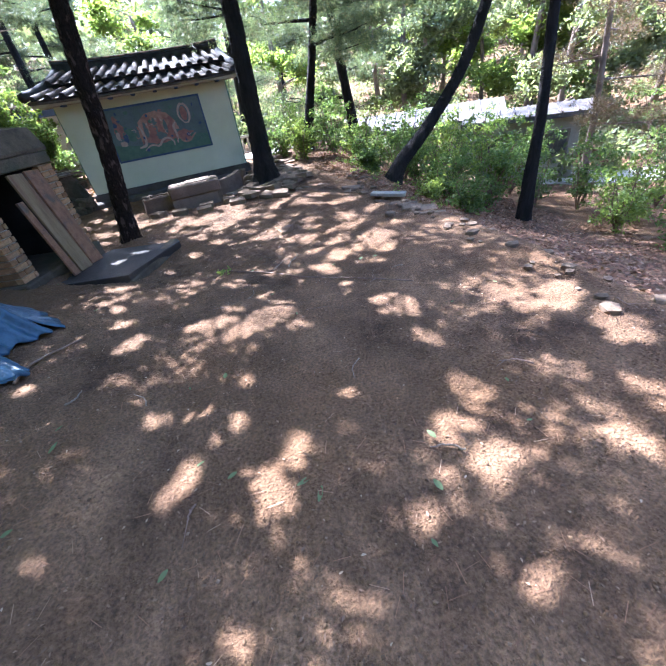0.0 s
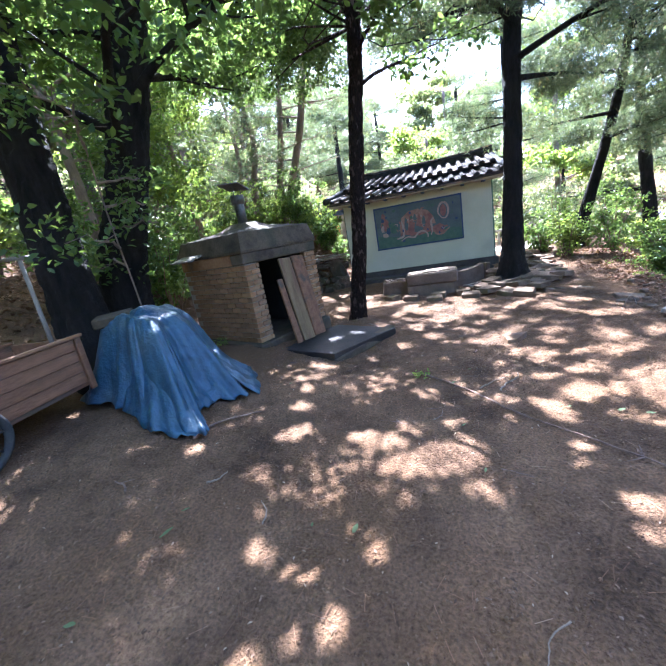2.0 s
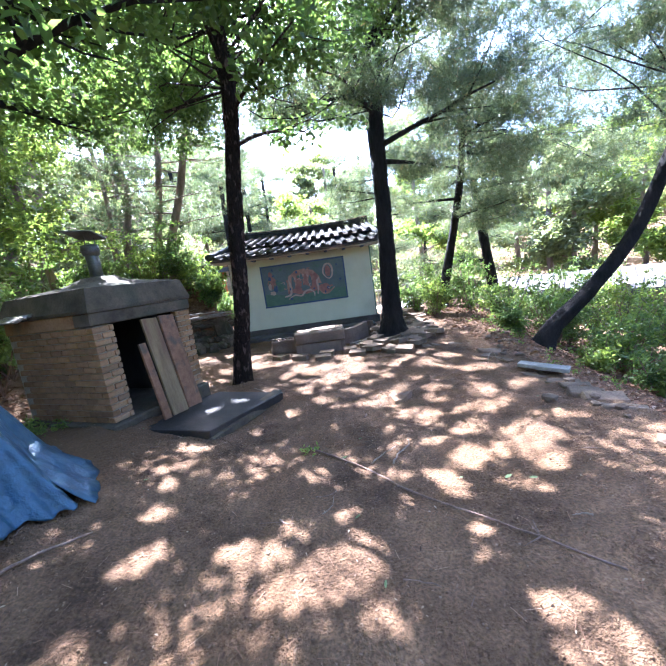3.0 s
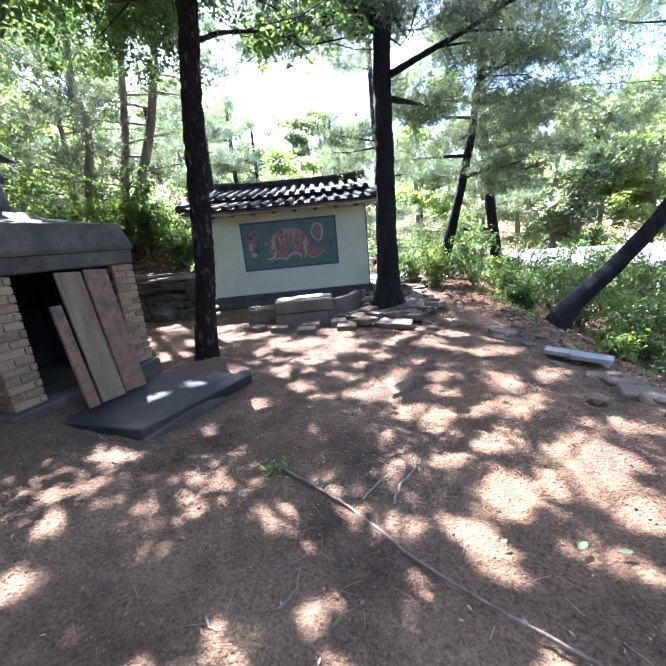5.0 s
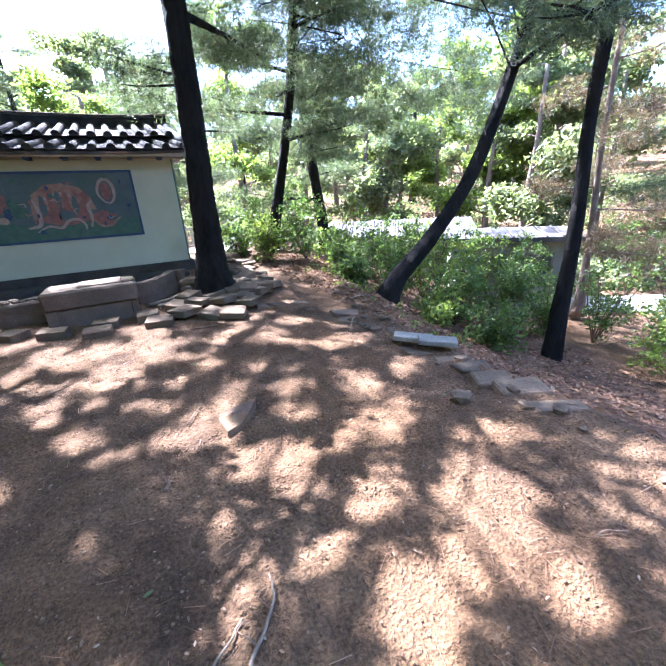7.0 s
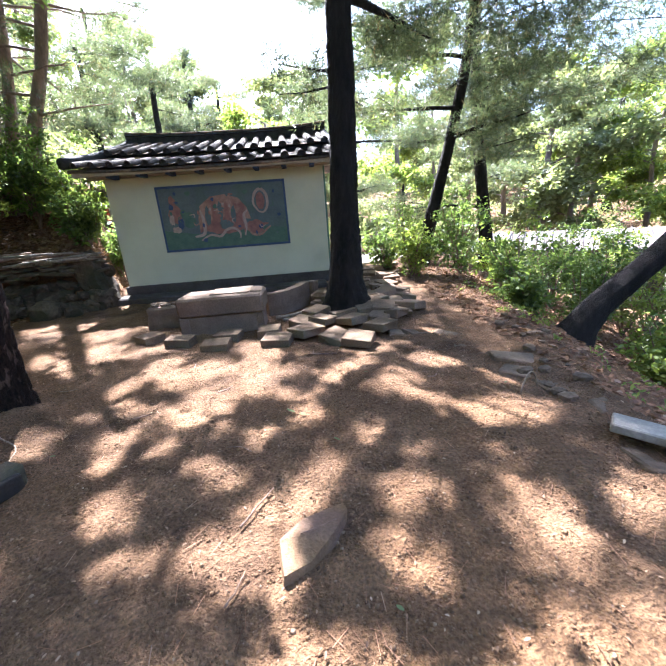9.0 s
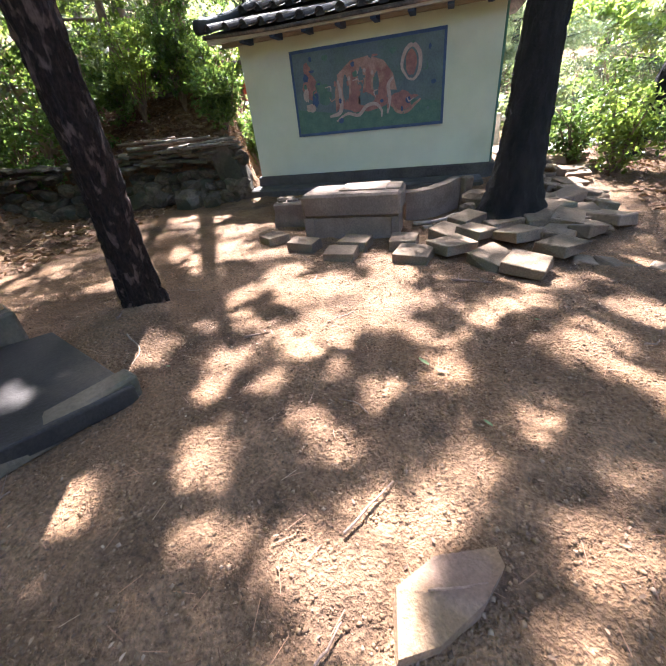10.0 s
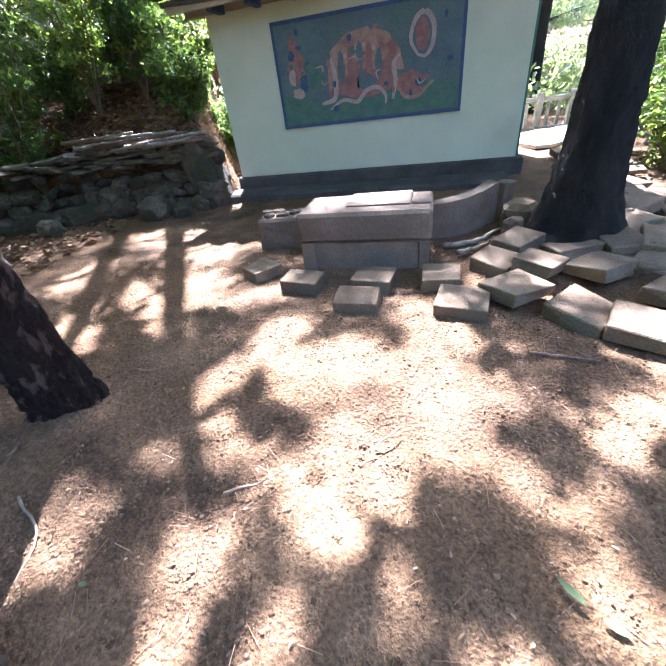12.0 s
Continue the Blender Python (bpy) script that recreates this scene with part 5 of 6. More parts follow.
def bush(label, x, y, w, h, seed, mat, leaf=0.09, clumps=40, per=30, group="bushes", z=None):
    r = np.random.default_rng(seed)
    z0 = gz(x, y) if z is None else z
    ob = empty("bush", label, "bush", group, pose(x, y, z0 - 0.05))
    sh, c = Shape(), []
    for _ in range(9):
        a, l_ = r.uniform(0, 2 * math.pi), h * r.uniform(0.6, 1.05)
        e = np.array([math.cos(a) * w * r.uniform(0.2, 0.9), math.sin(a) * w * r.uniform(0.2, 0.9), l_])
        q = [np.zeros(3), e * 0.5 + np.array([0, 0, 0.1]) + r.normal(0, 0.05, 3), e]
        sh.tube(q, [0.018, 0.012, 0.005], 5, cap=False)
        for _ in range(clumps // 9 + 1):
            u = r.uniform(0.3, 1.05)
            c.append(e * u + r.normal(0, 0.18, 3) * np.array([w, w, h * 0.5]))
    part("stem", sh.mesh("stem", M_TWIG), ob, "thin woody stems")
    part("foliage", leaf_mesh("foliage", np.array(c), 0.2, per, leaf, mat, r, 0.55, 0.5), ob, "dense small green leaves")
    return ob


LEFT_BUSH = [(-5.6, 11.5, 1.0, 2.8), (-6.6, 9.8, 1.2, 3.0), (-7.0, 11.0, 1.2, 3.2), (-4.3, 13.3, 0.8, 2.3), (-5.2, 13.0, 0.9, 2.5), (-4.5, 6.6, 0.9, 1.9), (-5.4, 7.8, 0.9, 1.5), (-6.2, 9.2, 0.9, 1.4), (-6.2, 10.6, 1.0, 2.0), (-5.8, 13.0, 0.9, 1.5), (-3.4, 13.6, 0.7, 1.3),
             (-4.2, 14.0, 0.9, 1.6), (-5.4, 14.2, 1.0, 1.8), (-6.8, 12.4, 1.0, 2.0), (-3.2, 14.4, 0.7, 1.5), (-5.2, 5.4, 0.9, 1.9), (-5.4, 3.6, 0.9, 1.8), (-4.9, 2.0, 0.9, 1.7), (-7.2, 8.6, 1.1, 2.2), (-7.4, 5.6, 1.2, 2.3), (-2.9, 12.5, 0.5, 1.1)]
for k, (x, y, w_, h_) in enumerate(LEFT_BUSH):
    bush("leafy green bush on the shaded slope", x, y, w_, h_ * (0.75 if x > -4.2 and y < 9 else 1), 400 + k, (M_LEAF, M_LEAF_YOUNG, M_LEAF)[k % 3], 0.1, 54, 34, "bushes on the left slope")
RIGHT_BUSH = [(8.6, 13.9, 1.0, 2.6), (9.9, 14.6, 1.1, 2.6), (11.2, 15.4, 1.1, 2.5), (10.6, 11.6, 1.0, 2.6), (11.6, 10.6, 1.0, 2.2), (9.4, 11.8, 1.0, 2.2), (9.4, 5.6, 1.0, 1.7), (10.6, 7.6, 1.0, 1.9), (9.0, 4.0, 0.9, 1.5), (14.5, 6.2, 1.4, 3.0), (15.5, 4.0, 1.5, 3.2), (13.0, 2.6, 1.3, 2.8), (9.8, 2.0, 1.0, 1.8), (16.5, 9.6, 1.5, 3.2), (11.4, 12.0, 1.2, 2.4), (9.6, 13.2, 1.1, 2.2), (7.6, 12.8, 1.0, 1.9),
              (3.5, 12.9, 0.6, 1.1), (3.9, 12.0, 0.6, 1.0), (4.9, 11.9, 0.8, 1.4), (5.6, 11.0, 0.8, 1.3), (6.4, 10.2, 0.8, 1.3), (6.0, 12.2, 0.9, 1.6), (7.4, 11.2, 0.9, 1.6), (6.9, 8.6, 0.8, 1.3), (7.8, 8.2, 0.8, 1.4), (7.6, 9.6, 1.0, 1.7),
              (6.4, 7.3, 0.6, 0.9), (8.8, 9.4, 1.0, 1.9), (9.6, 8.2, 0.9, 1.7), (8.6, 11.6, 1.1, 2.2), (10.4, 10.0, 1.1, 2.2), (4.6, 14.6, 0.9, 1.5), (5.8, 14.2, 1.0, 1.9), (10.5, 6.0, 1.0, 1.6), (11.5, 4.6, 1.2, 2.2), (12.4, 6.6, 1.2, 2.6), (5.2, 9.9, 0.5, 0.7), (6.1, 8.3, 0.5, 0.7)]
for k, (x, y, w_, h_) in enumerate(RIGHT_BUSH):
    bush("green bush on the slope below the terrace", x, y, w_, h_, 450 + k, (M_LEAF, M_LEAF, M_LEAF_YOUNG, M_LEAF)[k % 4], 0.09, 50, 26, "bushes below the terrace")

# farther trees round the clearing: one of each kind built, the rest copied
FAR_MATS = (M_LEAF_HAZED, M_LEAF_YOUNG, M_LEAF_HAZED)
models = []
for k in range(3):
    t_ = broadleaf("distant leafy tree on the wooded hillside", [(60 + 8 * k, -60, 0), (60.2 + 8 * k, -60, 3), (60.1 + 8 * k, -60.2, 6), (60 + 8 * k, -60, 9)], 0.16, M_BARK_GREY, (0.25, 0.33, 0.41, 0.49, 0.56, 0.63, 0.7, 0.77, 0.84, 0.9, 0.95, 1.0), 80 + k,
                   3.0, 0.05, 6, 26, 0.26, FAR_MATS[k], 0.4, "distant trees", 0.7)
    models.append(t_)
for k in range(2):
    models.append(pine("distant pine on the wooded hillside", [(60 + 8 * k, -70, 0), (60.1 + 8 * k, -70, 4), (60 + 8 * k, -70, 9)], 0.18, M_BARK_DARK, (0.3, 0.37, 0.44, 0.5, 0.56, 0.62, 0.68, 0.74, 0.8, 0.86, 0.92, 0.98), 90 + k, 2.6, 0.05, 8, 16, 0.1, "distant trees", nper=9))
fr = random.Random(77)
spots = []
for ring, (r0, r1, count) in enumerate(((14, 20, 22), (20, 29, 44), (29, 43, 54), (43, 65, 50))):
    for k in range(count):
        for _ in range(20):
            a, d_ = fr.uniform(0, 2 * math.pi), fr.uniform(r0, r1)
            x, y = 1.5 + d_ * math.cos(a), 6 + d_ * math.sin(a)
            if (-3.6 < x < 3.2 and 11 < y < (24 if ring < 2 else 20)) or (x > 6 and -1 < y < 12.5 and d_ < 17) or (8 < x < 17 and 12 < y < 20.5) or (abs(x - 1) < 6 and y < 0 and d_ < 16):
                continue
            if all((x - u) ** 2 + (y - v) ** 2 > (2.2 + 0.5 * ring) ** 2 for u, v in spots):
                spots.append((x, y))
                s_ = fr.uniform(0.75, 1.15) * (1.0 + 0.12 * ring)
                c_ = copy_thing(models[fr.randrange(5)], pose(x, y, gz(x, y) - 0.2, 0, 0, fr.uniform(0, 360)))
                c_.scale = (s_, s_, s_ * fr.uniform(0.85, 1.1))
                break
for k, m_ in enumerate(models):
    m_.matrix_basis = pose(16 + 5 * k, 24 - 4 * k, gz(16 + 5 * k, 24 - 4 * k) - 0.2)

# undergrowth between the farther trees
ug = np.random.default_rng(8)
ua, ud = ug.uniform(0, 2 * math.pi, 8000), 12 + 34 * ug.uniform(0, 1, 8000) ** 1.3
ux, uy = 1.5 + ud * np.cos(ua), 6 + ud * np.sin(ua)
keep = ~((ux > -3.5) & (ux < 5.5) & (uy < 18.5) & (uy > -6)) & ~((ux > 9) & (ux < 16) & (uy > 10.5) & (uy < 20.5)) & ~((ux > 10) & (ux < 18) & (uy > 6) & (uy < 10))
ux, uy = ux[keep], uy[keep]
uc = np.stack([ux, uy, ground_z(ux, uy) + ug.uniform(0.1, 0.9, len(ux))], 1)
tagged(part("undergrowth", leaf_mesh("undergrowth", uc, 0.8, 26, 0.24, M_LEAF_HAZED, ug, 0.55, 0.55, 0.6)), "low green undergrowth beneath the trees", "undergrowth", kind="stuff")

# woods on the far slopes
fw = np.random.default_rng(5)
ang, dist = fw.uniform(0, 2 * math.pi, 2600), fw.uniform(48, 150, 2600)
fx, fy = 1.5 + dist * np.cos(ang), 6 + dist * np.sin(ang)
fc = np.stack([fx, fy, ground_z(fx, fy) + fw.uniform(0.5, 6.5, 2600)], 1)
tagged(part("far_woods", leaf_mesh("far_woods", fc, 3.2, 34, 1.1, M_LEAF_HAZED, fw, 0.7, 0.6, 0.9)), "hazy green wooded hillside in the distance", "woods", kind="stuff")

# ---- houses below the slope ----


def small_house(label, x, y, yaw, w_, d_, z0, eave, rise, wall, roofm, group):
    h = empty("house", label, "house", group, pose(x, y, z0, 0, 0, yaw))
    box_part("wall", -w_ / 2, w_ / 2, -d_ / 2, d_ / 2, -1.2, eave, wall, h, "", 0.01)
    s = Shape()
    o_ = 0.4
    ys = [-d_ / 2 - o_, 0, d_ / 2 + o_]
    for xx in (-w_ / 2 - o_, w_ / 2 + o_):
        for yy, zz in zip(ys, (eave - 0.05, eave + rise, eave - 0.05)):
            s.v.append(Vector((xx, yy, zz)))
    for xx in (-w_ / 2 - o_, w_ / 2 + o_):
        for yy, zz in zip(ys, (eave - 0.2, eave + rise - 0.15, eave - 0.2)):
            s.v.append(Vector((xx, yy, zz)))
    s.f = [(0, 3, 4, 1), (1, 4, 5, 2), (6, 7, 10, 9), (7, 8, 11, 10), (0, 1, 7, 6), (1, 2, 8, 7), (3, 9, 10, 4), (4, 10, 11, 5), (0, 6, 9, 3), (2, 5, 11, 8)]
    part("roof", s.mesh("roof", roofm, False), h, "pale roof with ribs")
    n = int(w_ / 0.45)
    rib = block_mesh("roof_rib", 0.06, math.hypot(d_ / 2 + o_, rise), 0.05, roofm, 0, 0.01)
    for k in range(n):
        xx = -w_ / 2 - o_ + 0.3 + k * (w_ + 0.4) / n
        part("roof_rib", rib, h, "", Matrix.Translation((xx, -(d_ / 2 + o_) / 2, eave - 0.05 + (rise + 0.05) / 2)) @ pose(0, 0, 0, math.degrees(math.atan2(rise + 0.05, d_ / 2 + o_)), 0, 0))
    for k in range(3):
        xx = -w_ / 2 + (k + 0.7) * w_ / 3.4
        win = part("window", block_mesh("window", 0.9, 0.06, 0.9, M_GREYWOOD, 0, 0.01), h, "small wooden window", Matrix.Translation((xx, -d_ / 2 - 0.02, eave - 1.5)))
        part("pane", block_mesh("pane", 0.74, 0.02, 0.74, M_METAL, 0, 0.004), win, "dark window pane", Matrix.Translation((0, -0.035, 0.08)))
    return h


small_house("low house with a pale ribbed roof among bushes", 12.2, 18.0, -36, 6.5, 3.2, -2.3, 2.0, 0.5, M_WHITEWALL, M_SHEET, "houses below the slope")
small_house("whitewashed annexe with a flat pale roof below the slope", 13.2, 12.6, -42, 3.6, 2.6, -2.4, 2.3, 0.12, M_WHITEWALL, M_SHEET, "houses below the slope")
# hall beyond the shrine
hall = empty("temple_hall", "temple hall with red columns and tiled eaves behind the shrine", "building", at=pose(-4.6, 18.2, 0.4, 0, 0, 8))
box_part("wall", -1.6, 1.6, 0.0, 1.6, 0.0, 2.1, M_WHITEWALL, hall, "white wall")
for x in (-1.4, -0.5, 0.5, 1.4):
    part("column", Shape().tube([(x, -0.3, 0.0), (x, -0.3, 2.0)], [0.11, 0.1], 14).mesh("column", M_RED), hall, "red painted column")
box_part("beam", -1.8, 1.8, -0.4, -0.2, 2.0, 2.2, M_INDIGO, hall, "blue painted beam")
box_part("roof", -2.1, 2.1, -0.8, 2.0, 2.2, 2.42, M_TILE, hall, "grey tiled roof", 0.04, 0.02)
# pale rail and path beyond the shrine's corner
fence = empty("stone_railing", "pale stone railing along the path beyond the shrine", "railing", at=pose(3.1, 16.6, gz(3.1, 16.6) - 0.05, 0, 0, 8))
for k in range(7):
    box_part("post", -2.0 + k * 0.7, -1.86 + k * 0.7, -0.07, 0.07, 0.0, 0.75, M_PALE, fence, "", 0.02)
for k in range(20):
    if k % 3:
        box_part("baluster", -1.98 + k * 0.232, -1.91 + k * 0.232, -0.03, 0.03, 0.08, 0.55, M_PALE, fence, "", 0.01)
box_part("top_rail", -1.99, 2.33, -0.05, 0.05, 0.56, 0.66, M_PALE, fence, "", 0.015)
box_part("bottom_rail", -1.99, 2.33, -0.045, 0.045, 0.0, 0.075, M_PALE, fence, "", 0.01)


def sheet_path(name, pts, width, label):
    p = curve_pts(pts, 26)
    d = np.gradient(p, axis=0)
    n_ = np.stack([-d[:, 1], d[:, 0]], 1) / np.linalg.norm(d, axis=1, keepdims=True)
    cols = [p + n_ * width * (u + 0.06 * np.sin(np.arange(26) * 1.3 + u * 5))[:, None] for u in (-1, -0.5, 0, 0.5, 1)]
    v = [(x, y, gz(x, y) + 0.05) for c in cols for x, y in c]
    f = [(a * 26 + i, a * 26 + i + 1, a * 26 + 27 + i, a * 26 + 26 + i) for a in range(4) for i in range(25)]
    me = bpy.data.meshes.new(name)
    me.from_pydata(v, [], f)
    me.materials.append(M_PATH)
    ob = tagged(part(name, me), label, "path", kind="structure")
    so = ob.modifiers.new("thick", "SOLIDIFY")
    so.thickness = 0.06
    return ob


sheet_path("path", [(12.4, 11.4), (13.8, 10.4), (15.2, 9.2), (17.2, 8.2)], 0.9, "pale sunlit path on the lower terrace")
sheet_path("pavement", [(2.4, 14.6), (3.6, 15.2), (5.2, 16.2)], 0.8, "pale paving beyond the shrine")

# ---- sticks, fallen leaves, litter ----


def stick(label, pts, radius, mat=None, twigs=0, seed=1, group="sticks on the ground"):
    r = random.Random(seed)
    p = curve_pts([(x, y, gz(x, y) + radius * 0.7 + 0.012) for x, y in pts], 4 * len(pts))
    s = Shape().tube([tuple(q + np.array([r.uniform(-1, 1), r.uniform(-1, 1), 0]) * radius * 0.8) for q in p], [radius * (1 - 0.55 * i / len(p)) for i in range(len(p))], 7)
    for k in range(twigs):
        q = p[r.randrange(2, len(p) - 1)]
        a = r.uniform(0, 6.28)
        l_ = r.uniform(0.06, 0.16)
        s.tube([tuple(q), (q[0] + l_ * math.cos(a), q[1] + l_ * math.sin(a), q[2] + r.uniform(0.0, 0.03))], [radius * 0.45, radius * 0.2], 5)
    return tagged(part("stick", s.mesh("stick", mat or M_TWIG)), label, "stick", group)


stick("long thin fallen branch lying across the earth", [(0.40, 4.44), (0.62, 4.2), (0.93, 3.86), (1.27, 3.40), (1.65, 3.05), (2.05, 2.65)], 0.011, M_TWIG, 5, 3)
stick("forked dry stick on the earth", [(0.98, 3.96), (1.08, 4.08), (1.22, 4.2)], 0.007, M_TWIG_PALE, 1, 4)
stick("thin dark twig on the earth", [(1.0, 2.75), (1.18, 2.68), (1.3, 2.47)], 0.008, M_TWIG, 1, 5)
stick("dark crooked stick lying near the tarpaulin", [(-1.26, 2.76), (-1.19, 3.03), (-0.94, 3.31)], 0.013, M_TWIG, 2, 6)
stick("bare straight twig on the earth", [(1.21, 5.74), (1.35, 5.98)], 0.0055, M_TWIG, 0, 7)
stick("pale short twig on the earth", [(1.22, 5.36), (1.27, 5.49)], 0.005, M_TWIG, 0, 8)
stick("thick bark-covered stick on the earth", [(1.15, 3.9), (1.22, 4.06), (1.34, 4.2), (1.36, 4.32)], 0.0085, M_TWIG_PALE, 1, 9)
stick("forked thin twig beside the slabs", [(1.55, 7.98), (1.7, 7.96), (1.86, 7.93)], 0.009, M_TWIG, 3, 10)
stick("small dark twig before the altar", [(0.38, 7.87), (0.36, 8.03)], 0.008, M_TWIG, 2, 11)
stick("thin curved twig near the tree", [(-0.6, 6.7), (-0.42, 6.6), (-0.36, 6.45)], 0.006, M_TWIG_PALE, 0, 12)
stick("stick lying on the flat stone", [(1.5, 5.6), (1.66, 5.66)], 0.004, M_TWIG, 0, 13).location.z += 0.06
stick("gnarled root beside the curved kerb", [(1.12, 9.55), (1.3, 9.6), (1.48, 9.72), (1.62, 9.95)], 0.03, M_TWIG_PALE, 0, 14, "roots by the pine")
stick("gnarled root beside the loose slabs", [(1.2, 9.42), (1.36, 9.47), (1.5, 9.62)], 0.025, M_TWIG_PALE, 0, 15, "roots by the pine")
stick("short broken stick on the earth", [(0.2, 6.9), (0.34, 6.98)], 0.009, M_TWIG, 1, 16)
hoop = [(3.14 + 0.2 * u, 6.71 + 0.1 * u, -0.06 + 0.16 * math.sin(math.pi * u) ** 0.8) for u in np.linspace(0, 1, 9)]
tagged(part("bent_twig", Shape().tube(curve_pts(hoop, 18), np.linspace(0.007, 0.004, 18), 6).mesh("bent_twig", M_TWIG_PALE)), "thin twig bent in a hoop out of the earth", "stick", "sticks on the ground")
sr = random.Random(9)
for k in range(26):
    x, y, a, l_ = sr.uniform(-1.6, 3.1), sr.uniform(0.6, 8.0), sr.uniform(0, 6.28), sr.uniform(0.07, 0.22)
    stick("thin dry twig on the bare earth", [(x, y), (x + 0.5 * l_ * math.cos(a), y + 0.5 * l_ * math.sin(a)), (x + l_ * math.cos(a + 0.3), y + l_ * math.sin(a + 0.3))], sr.uniform(0.004, 0.008), M_TWIG if k % 3 else M_TWIG_PALE, k % 3, 100 + k, "small twigs")


def single_leaf(length, width, seed):
    r = random.Random(seed)
    s, n = Shape(), 9
    for i in range(n):
        u = i / (n - 1)
        w = width * math.sin(math.pi * (0.04 + 0.92 * u)) ** 0.8 * 0.5
        x = (u - 0.5) * length
        c = 0.012 + 0.10 * length * (u - 0.4) ** 2
        for k, lift in ((-1, 0.22), (0, 0.0), (1, 0.22)):
            s.v.append(Vector((x, k * w, c + lift * w + r.uniform(0, 0.003))))
    for i in range(n - 1):
        for k in range(2):
            a = i * 3 + k
            s.f.append((a, a + 1, a + 4, a + 3))
    return s.mesh("fallen_leaf", M_FALLEN)


LEAVES = [(1.41, 6.78, -45), (1.50, 6.71, -28), (0.13, 1.33, 20), (0.52, 1.02, 60), (1.18, 1.07, 100), (-0.9, 1.43, 20), (-0.83, 1.95, 70), (1.04, 0.81, 95), (-0.22, 0.97, 40), (0.47, 1.12, 10), (1.9, 3.5, 30), (2.05, 3.45, -10), (0.75, 4.1, 40), (0.2, 2.2, 80)]
shapes = [single_leaf(0.085, 0.026, 1), single_leaf(0.065, 0.03, 2), single_leaf(0.055, 0.026, 3)]
for k, (x, y, a) in enumerate(LEAVES):
    tagged(part("fallen_leaf", shapes[k % 3], None, "", pose(x, y, gz(x, y) + 0.012, 0, 0, a)), "fallen pale green leaf on bare earth", "leaf", "fallen green leaves")
for k in range(34):
    x, y = sr.uniform(-1.8, 3.2), sr.uniform(0.4, 8.2)
    tagged(part("fallen_leaf", shapes[k % 3], None, "", pose(x, y, gz(x, y) + 0.012, 0, 0, sr.uniform(0, 360)) @ Matrix.Diagonal((0.6, 0.6, 0.6, 1))), "fallen pale green leaf on bare earth", "leaf", "fallen green leaves")


def surface_points(n, x0, x1, y0, y1, r, lift=0.012):
    x, y = r.uniform(x0, x1, n), r.uniform(y0, y1, n)
    z = ground_z(x, y) + np.array([0.045 * noise.noise(Vector((a * 0.9, b * 0.9, 0))) + 0.022 * noise.noise(Vector((a * 4.1, b * 4.1, 3))) for a, b in zip(x, y)])
    return np.stack([x, y, z + lift], 1)


lr = np.random.default_rng(19)


def litter(name, pts, length, mat, label, width=0.5):
    v, f = leaf_arrays(pts, length, lr, width, 0.16)
    return tagged(part(name, fast_mesh(name, v, f, mat)), label, "leaf litter", kind="stuff")


litter("yard_litter", surface_points(9000, -3.0, 3.8, -0.8, 11.5, lr), 0.021, M_SCRAP, "scattered dry leaf scraps on bare earth", 0.45)
litter("slope_litter", np.concatenate([surface_points(9000, -8.5, -3.4, 2, 16, lr), surface_points(5000, -6, -2.6, 11.5, 16, lr)]), 0.1, M_LITTER, "brown dead leaves covering the wooded slope", 0.55)
litter("edge_litter", surface_points(11000, 3.75, 9.5, 1, 13, lr), 0.085, M_LITTER, "reddish dead leaves on the bank below the terrace", 0.5)
npts = surface_points(3400, -2.5, 3.8, -0.6, 9.5, lr, 0.008)
nd = unit(lr.normal(0, 1, npts.shape) * np.array([1, 1, 0.06]))
ns = np.cross(nd, np.array([0, 0, 1.0])) * 0.0014
nv = np.stack([npts - nd * 0.04 - ns, npts - nd * 0.04 + ns, npts + nd * 0.04 + ns, npts + nd * 0.04 - ns], 1).reshape(-1, 3)
tagged(part("needle_litter", fast_mesh("needle_litter", nv, np.arange(len(nv)).reshape(-1, 4), M_LITTER)), "dry pine needles strewn on the earth", "pine needles", kind="stuff")
# pebbles and crumbs of earth
iv = np.array([(0.5, 0, 0), (0, 0.5, 0), (-0.5, 0, 0), (0, -0.5, 0), (0, 0, 0.5), (0, 0, -0.5)])
if_ = np.array([(0, 1, 4), (1, 2, 4), (2, 3, 4), (3, 0, 4), (1, 0, 5), (2, 1, 5), (3, 2, 5), (0, 3, 5)])
pp = np.concatenate([surface_points(60000, -2.6, 3.8, -0.6, 9.8, lr, 0.0), surface_points(45000, -1.2, 3.2, 4.4, 8.4, lr, 0.0)])
sz = (lr.uniform(0, 1, (len(pp), 1, 1)) ** 7 * 0.017 + 0.0065)
pa = lr.uniform(0, 2 * math.pi, (len(pp), 1))
pw = iv[None] * (1 + lr.normal(0, 0.22, (len(pp), 6, 1)))
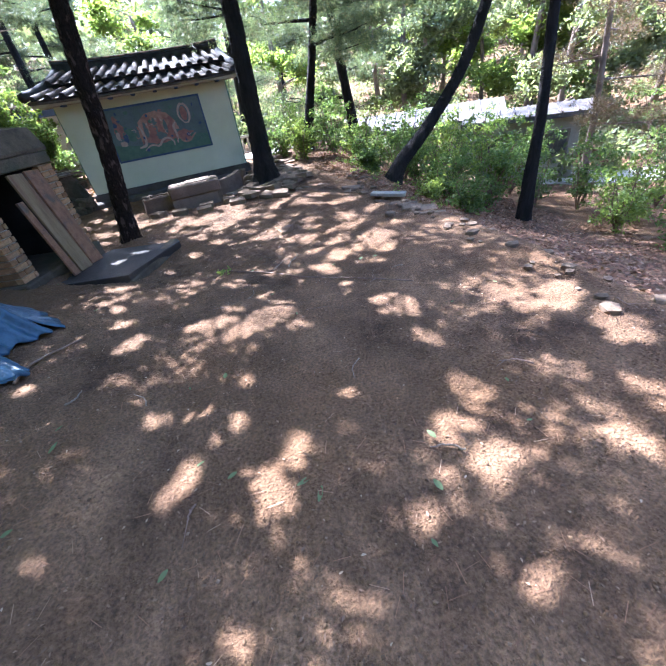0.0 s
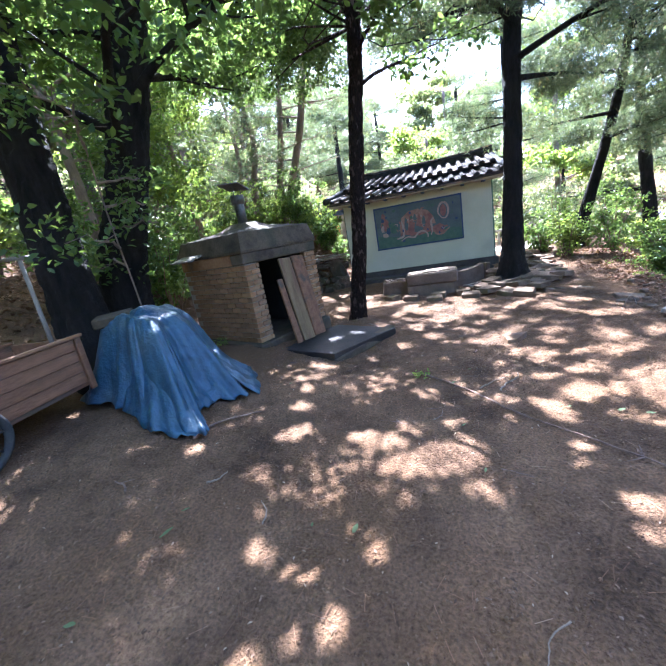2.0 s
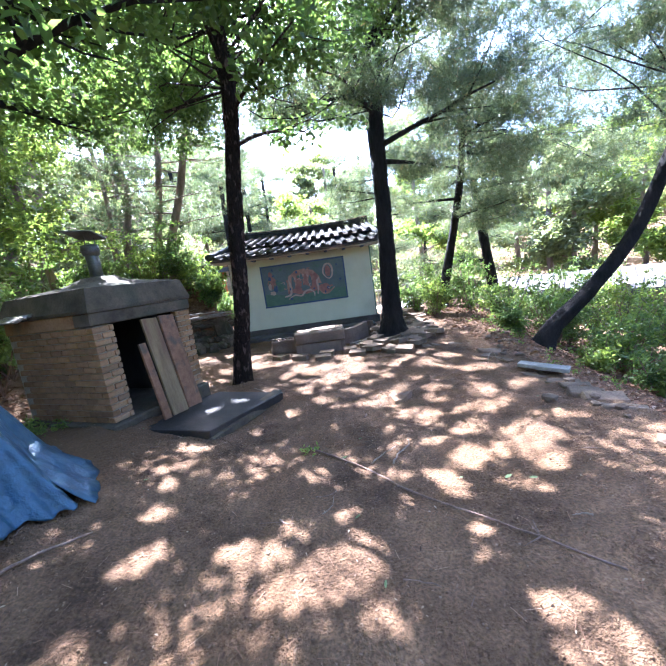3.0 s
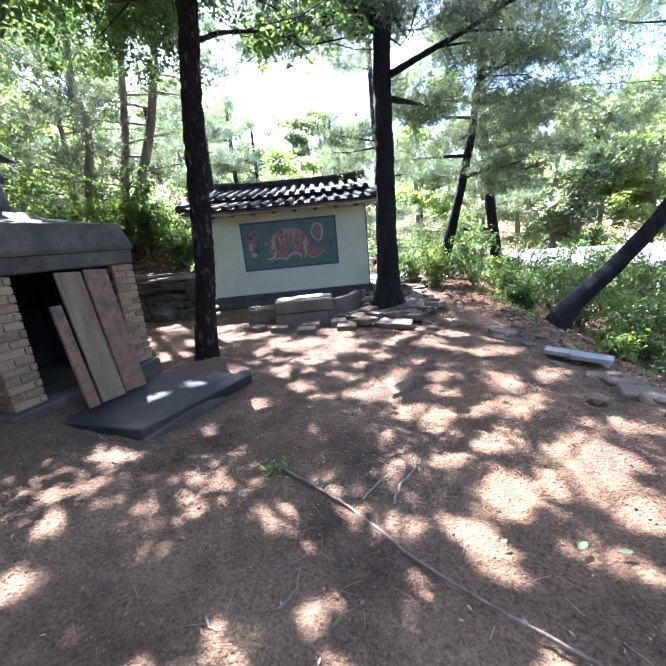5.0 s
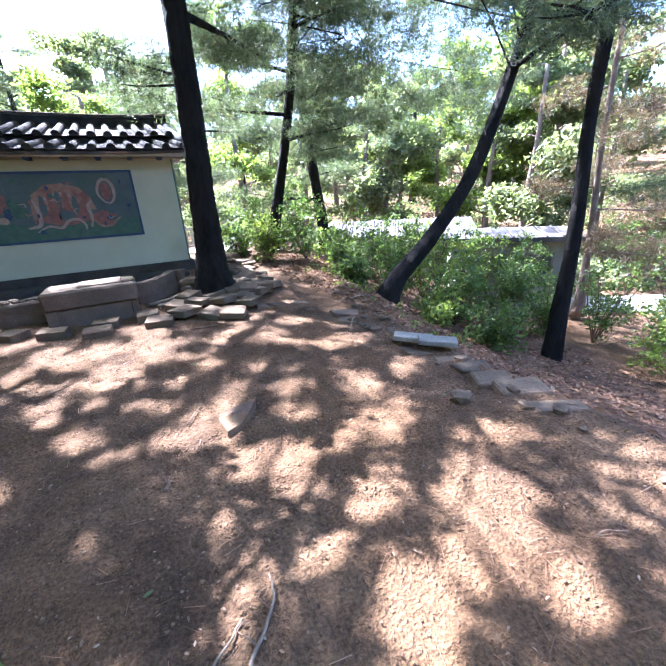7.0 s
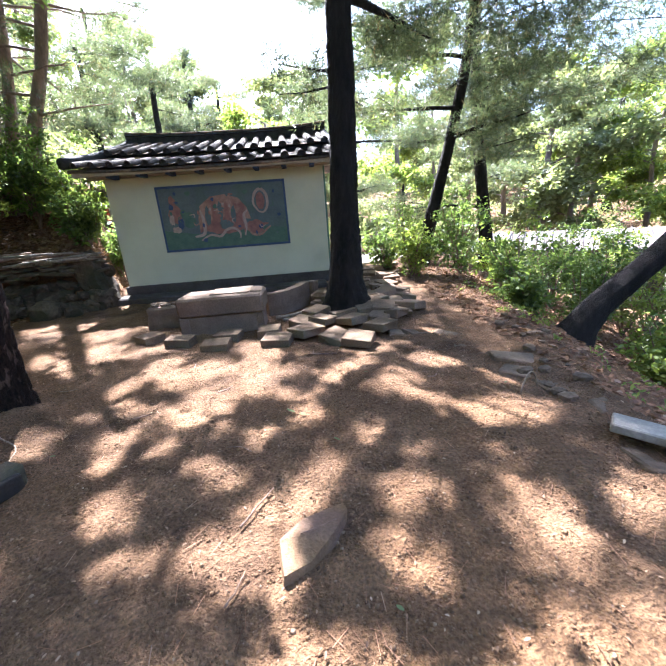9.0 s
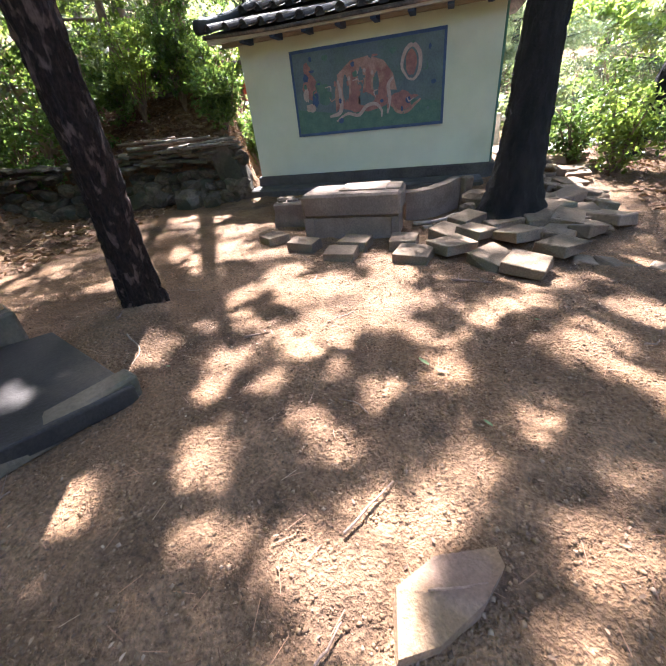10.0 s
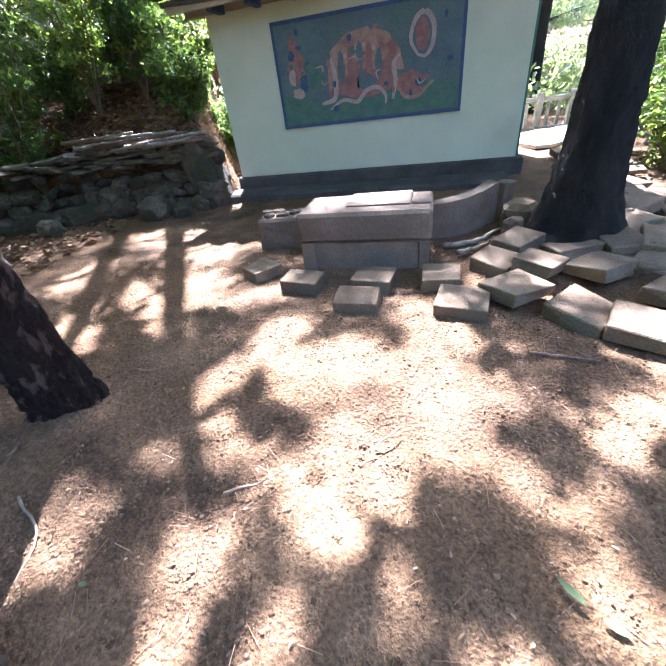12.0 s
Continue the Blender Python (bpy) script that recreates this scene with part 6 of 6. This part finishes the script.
pw = np.stack([pw[:, :, 0] * np.cos(pa) - pw[:, :, 1] * np.sin(pa), pw[:, :, 0] * np.sin(pa) + pw[:, :, 1] * np.cos(pa), pw[:, :, 2] * 0.75], 2)
pv = pw * sz + pp[:, None]
pf = (if_[None] + (np.arange(len(pp)) * len(iv))[:, None, None]).reshape(-1, 3)
tagged(part("pebbles", fast_mesh("pebbles", pv.reshape(-1, 3), pf, M_GRIT)), "small pebbles and crumbs on the earth", "pebbles", kind="stuff")
# weeds at the terrace edge and by the slab
wc = np.concatenate([surface_points(70, 4.2, 6.5, 6.5, 11, lr, 0.05), surface_points(3, 0.4, 0.5, 4.3, 4.4, lr, 0.01), surface_points(60, -3.4, -2.6, 5.0, 6.0, lr, 0.05)])
tagged(part("weeds", leaf_mesh("weeds", wc, 0.09, 12, 0.06, M_LEAF_YOUNG, lr, 0.4, 0.6, 0.8)), "low green weeds along the edges", "weeds", kind="stuff")

# ---- bricks of the kiln ----
COUR, BH = 15, 0.064
pitch = (KT - 0.06 - KB) / COUR
blen = {l_: block_mesh("brick", l_, 0.1, BH, M_BRICK, 0.003, 0.006, int(l_ * 1000)) for l_ in (0.2, 0.152, 0.05)}
br = random.Random(12)


def brick(l_, x, y, z, turned):
    m = Matrix.Translation((x, y, z)) @ pose(0, 0, 0, br.uniform(-1, 1), br.uniform(-0.6, 0.6), (90 if turned else 0) + br.uniform(-1, 1))
    part("brick", blen[l_], kiln, "", m)


for c in range(COUR):
    z = KB + 0.006 + c * pitch
    even = c % 2 == 0
    for x0, sgn in ((0.0, 1), (KW, -1)):
        if even:
            brick(0.2, x0 + sgn * 0.1, 0.045, z, False)
            brick(0.05, x0 + sgn * 0.233, 0.045, z, False)
        else:
            brick(0.152, x0 + sgn * 0.182, 0.045, z, False)
        ys = [0.205 + 0.208 * k for k in range(8)] if even else [0.1 + 0.208 * k for k in range(8)]
        for y in ys:
            if y < KD - 0.05:
                brick(0.2, x0 + sgn * 0.045, y, z, True)
